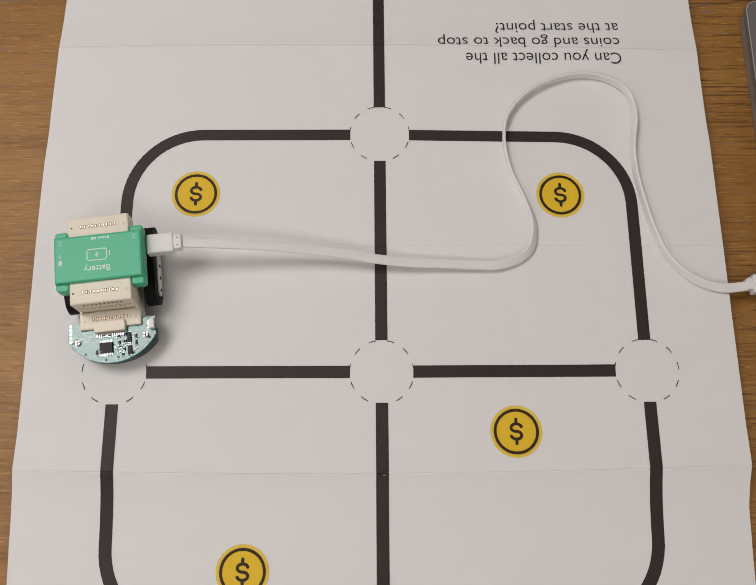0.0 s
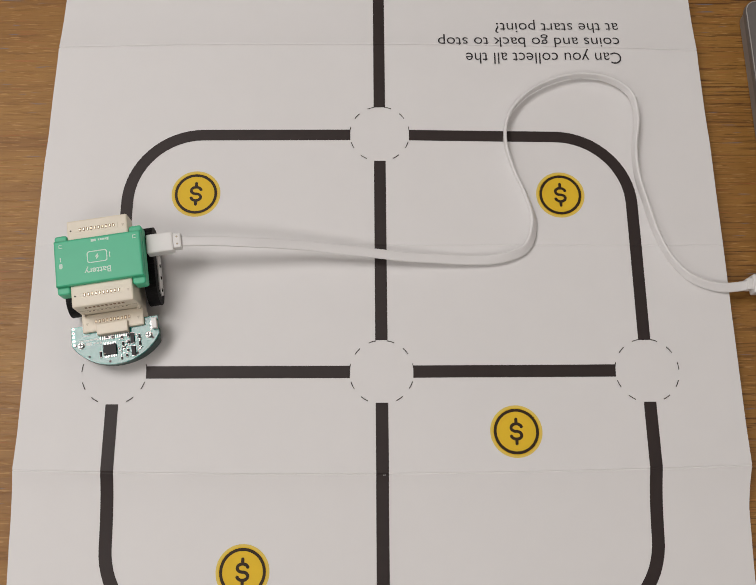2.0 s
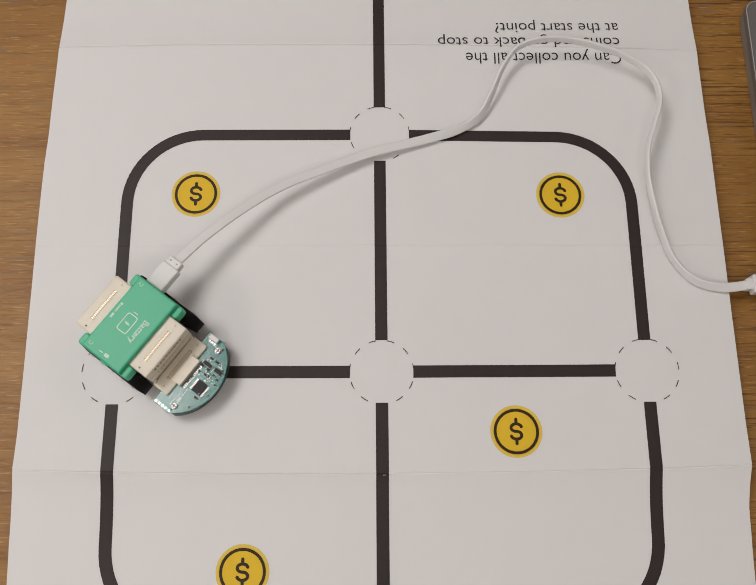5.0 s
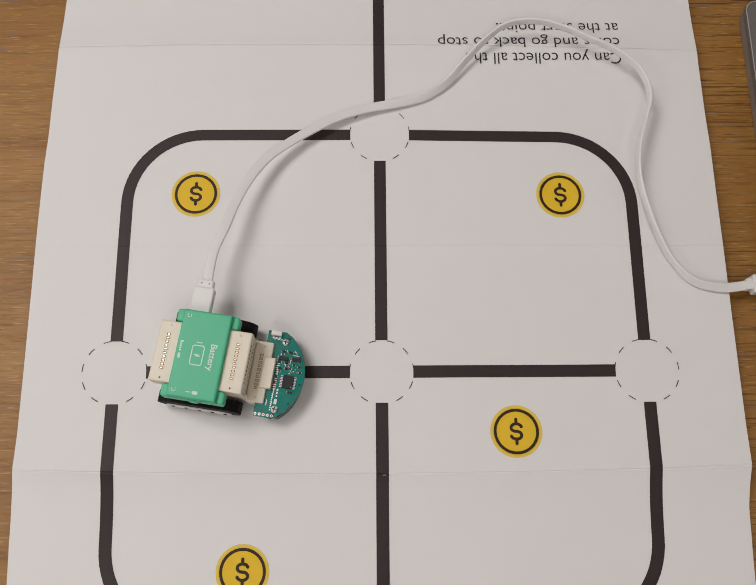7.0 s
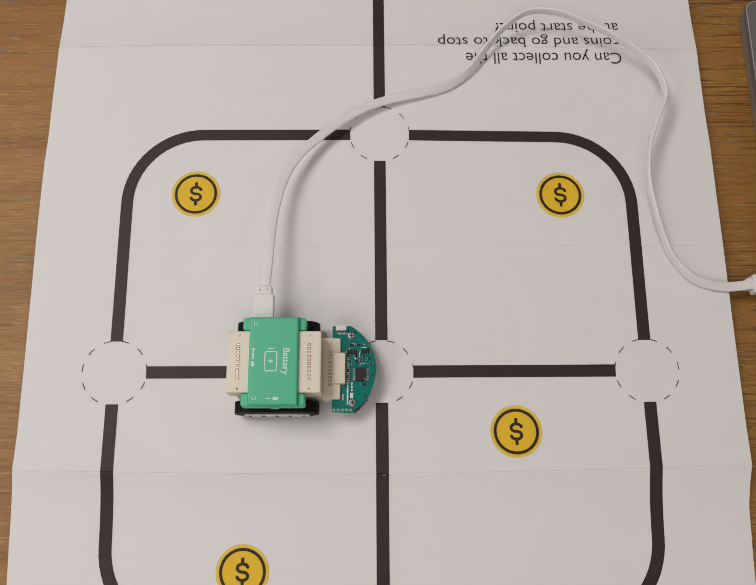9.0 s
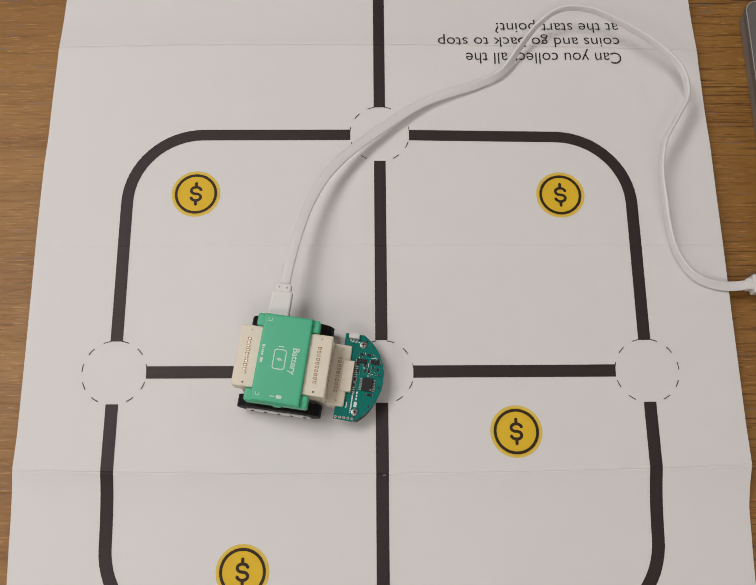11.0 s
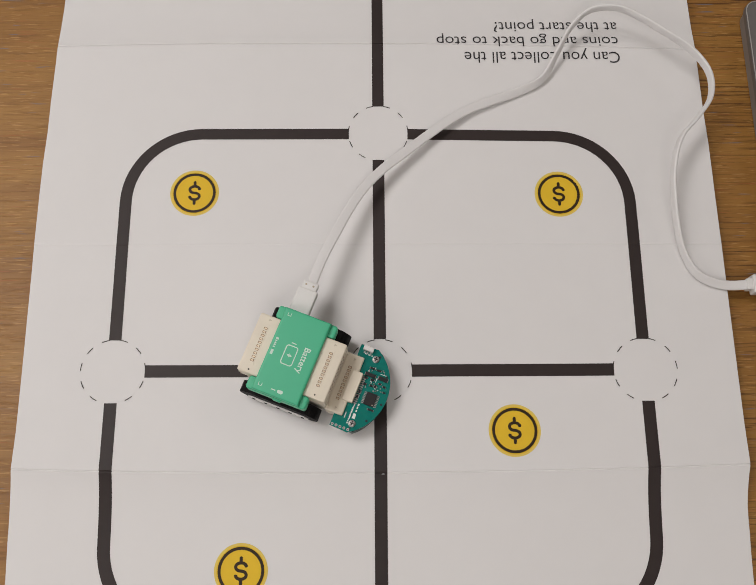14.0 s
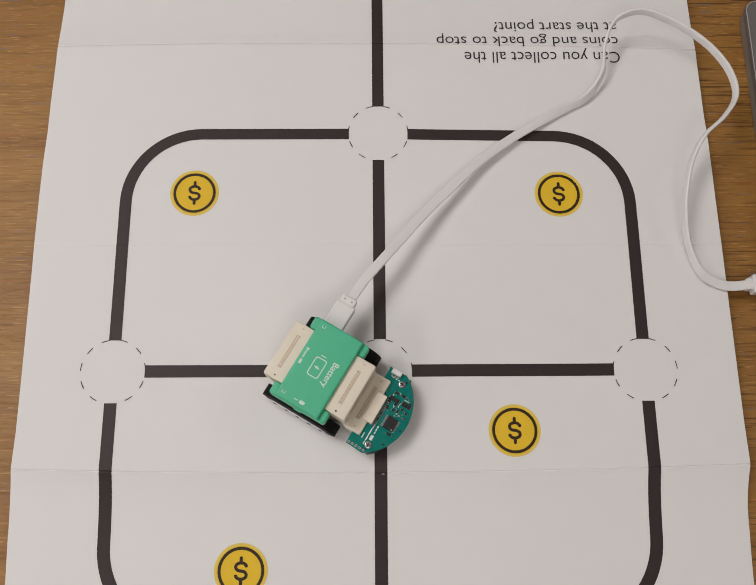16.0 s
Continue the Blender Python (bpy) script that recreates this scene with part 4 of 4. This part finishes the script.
CABLE[15] = [(-37.2, 44.6, 26.0), (-29.6, 60.3, 24.2), (-21.2, 76.8, 22.3), (-12.1, 91.5, 19.3), (-0.4, 104.7, 16.1), (10.5, 116.8, 13.2), (22.8, 129.3, 10.7), (35.8, 140.9, 8.3), (48.7, 151.7, 6.6), (62.7, 161.6, 4.9), (78.6, 169.8, 4.1), (93.3, 177.8, 3.5), (109.9, 187.4, 4.7), (120.0, 200.9, 9.7), (125.4, 216.3, 15.6), (137.8, 228.3, 20.8), (154.3, 227.2, 25.0), (169.0, 219.3, 25.6), (183.0, 209.0, 26.3), (196.9, 197.6, 25.8), (206.5, 182.2, 25.1), (206.7, 164.7, 24.8), (196.6, 150.7, 24.8), (185.8, 137.7, 24.4), (180.3, 121.7, 21.1), (178.7, 102.5, 17.9), (179.2, 87.0, 13.7), (182.6, 69.3, 9.2), (191.5, 56.1, 5.0), (207.1, 50.3, 3.0), (223.9, 51.3, 4.0)]
CABLE[15.5] = [(-30.3, 41.7, 26.0), (-22.4, 57.7, 24.2), (-12.3, 72.8, 22.3), (-2.4, 86.2, 19.2), (9.0, 100.2, 16.0), (19.9, 112.6, 13.1), (32.7, 125.4, 10.6), (45.7, 136.9, 8.2), (58.8, 147.7, 6.5), (72.1, 158.2, 4.9), (87.6, 167.1, 4.1), (102.6, 174.9, 3.5), (117.7, 184.2, 4.9), (126.9, 198.5, 10.1), (130.2, 213.7, 16.2), (141.1, 226.2, 21.6), (157.8, 225.1, 25.8), (173.3, 217.5, 26.4), (187.0, 207.2, 27.1), (200.0, 195.0, 26.6), (209.5, 179.1, 25.9), (210.4, 163.6, 25.6), (201.0, 150.4, 25.6), (189.2, 137.2, 25.2), (182.5, 120.2, 21.8), (180.2, 103.3, 18.4), (180.5, 87.9, 14.1), (183.6, 70.0, 9.5), (192.3, 56.6, 5.1), (207.5, 50.4, 3.0), (223.9, 51.3, 4.0)]
CABLE[16] = [(-18.1, 36.1, 26.0), (-8.4, 50.2, 24.2), (3.6, 64.6, 22.3), (13.6, 77.0, 19.1), (24.7, 90.6, 16.0), (36.2, 103.5, 13.1), (49.0, 116.9, 10.6), (60.9, 129.0, 8.2), (74.0, 139.7, 6.5), (88.2, 150.1, 4.8), (104.2, 159.9, 4.1), (119.0, 168.3, 3.5), (132.8, 175.9, 5.0), (142.2, 189.6, 10.6), (143.1, 205.1, 17.3), (149.5, 219.4, 23.0), (164.4, 223.0, 27.4), (180.1, 216.9, 28.1), (194.1, 206.8, 28.8), (206.6, 194.8, 28.3), (215.5, 180.1, 27.5), (217.3, 164.1, 27.2), (208.3, 149.7, 27.2), (195.7, 138.0, 26.7), (187.5, 123.2, 23.1), (183.2, 105.0, 19.6), (182.7, 89.8, 15.0), (185.0, 73.3, 10.1), (192.9, 57.6, 5.3), (207.4, 50.3, 3.0), (223.9, 50.7, 4.0)]
CABLE[1.8] = CABLE[0]
CABLE[8.5] = CABLE[9]
CABLE[9.3] = CABLE[9]
CABLE[11.3] = CABLE[11.5]
CABLE[13.15] = CABLE[13]
CABLE[14.7] = CABLE[13]


def between(table_rows, t):
    """Straight interpolation of rows (seconds, values...)."""
    keys = sorted(table_rows)
    if t <= keys[0]:
        return np.array(table_rows[keys[0]], float)
    for a, b in zip(keys, keys[1:]):
        if a <= t <= b:
            k = (t - a) / (b - a)
            return np.array(table_rows[a], float) * (1 - k) + np.array(table_rows[b], float) * k
    return np.array(table_rows[keys[-1]], float)


def cable_poses(t, car_pose):
    """Poses of all cable pieces at t: the line pinned to the plug, cut into equal steps."""
    line = between(CABLE, t) * MM
    pin = np.array(car_pose @ Vector((-0.0092, 0.0462, 0.026)))
    u = np.linspace(0, 1, len(line))
    line = line + (pin - line[0]) * np.clip(1 - u / 0.14, 0, 1)[:, None]
    dense = []
    pad = np.vstack([2 * line[0] - line[1], line, 2 * line[-1] - line[-2]])
    for i in range(1, len(pad) - 2):
        a, b, c, d = pad[i - 1:i + 3]
        for k in range(10):
            s = k / 10
            dense.append(0.5 * (2 * b + (c - a) * s + (2 * a - 5 * b + 4 * c - d) * s * s + (3 * b - a - 3 * c + d) * s ** 3))
    dense.append(line[-1])
    dense = np.array(dense)
    run = np.concatenate([[0], np.cumsum(np.linalg.norm(np.diff(dense, axis=0), axis=1))])
    knots = np.linspace(0, run[-1], N_PIECES + 1)
    pts = np.stack([np.interp(knots, run, dense[:, i]) for i in range(3)], 1)
    out = []
    for i in range(N_PIECES):
        p, q = Vector(pts[i]), Vector(pts[i + 1])
        x = (q - p).normalized()
        y = Vector((0, 0, 1)).cross(x).normalized()
        z = x.cross(y)
        f = (i + 0.5) / N_PIECES
        lean = radians(float(np.interp(f, [0, 0.30, 0.42, 0.50, 0.62, 0.72, 0.91, 0.985, 1], [0, 5, 62, 88, 88, 79, 79, 18, 0])))
        turn = Matrix((x, y, z)).transposed() @ Matrix.Rotation(lean, 3, "X")
        out.append(Matrix.Translation((p + q) / 2) @ turn.to_4x4())
    return out


def motions():
    cars = {t: (x, y, a) for t, x, y, a in CAR_ROWS}
    times = sorted(set(cars) | set(CABLE))
    rows = []
    for t in times:
        x, y, a = between(cars, t)
        rows.append((t, pose(x * MM, y * MM, 0, 0, 0, a)))
    walk(car, rows)
    walk(micro_plug, rows)
    lines = [cable_poses(t, m) for t, m in rows]
    for i, piece in enumerate(cable_pieces):
        walk(piece, [(t, line[i]) for (t, _), line in zip(rows, lines)])
    walk(paper, [(0, pose(0, 0, 0)), (12.2, pose(0, 0, 0)), (12.5, pose(-0.0004, 0.0002, 0)), (12.95, pose(-0.0009, 0.0004, 0)), (13.4, pose(-0.0009, 0.0006, 0)), (16, pose(-0.0009, 0.0006, 0))])


motions()
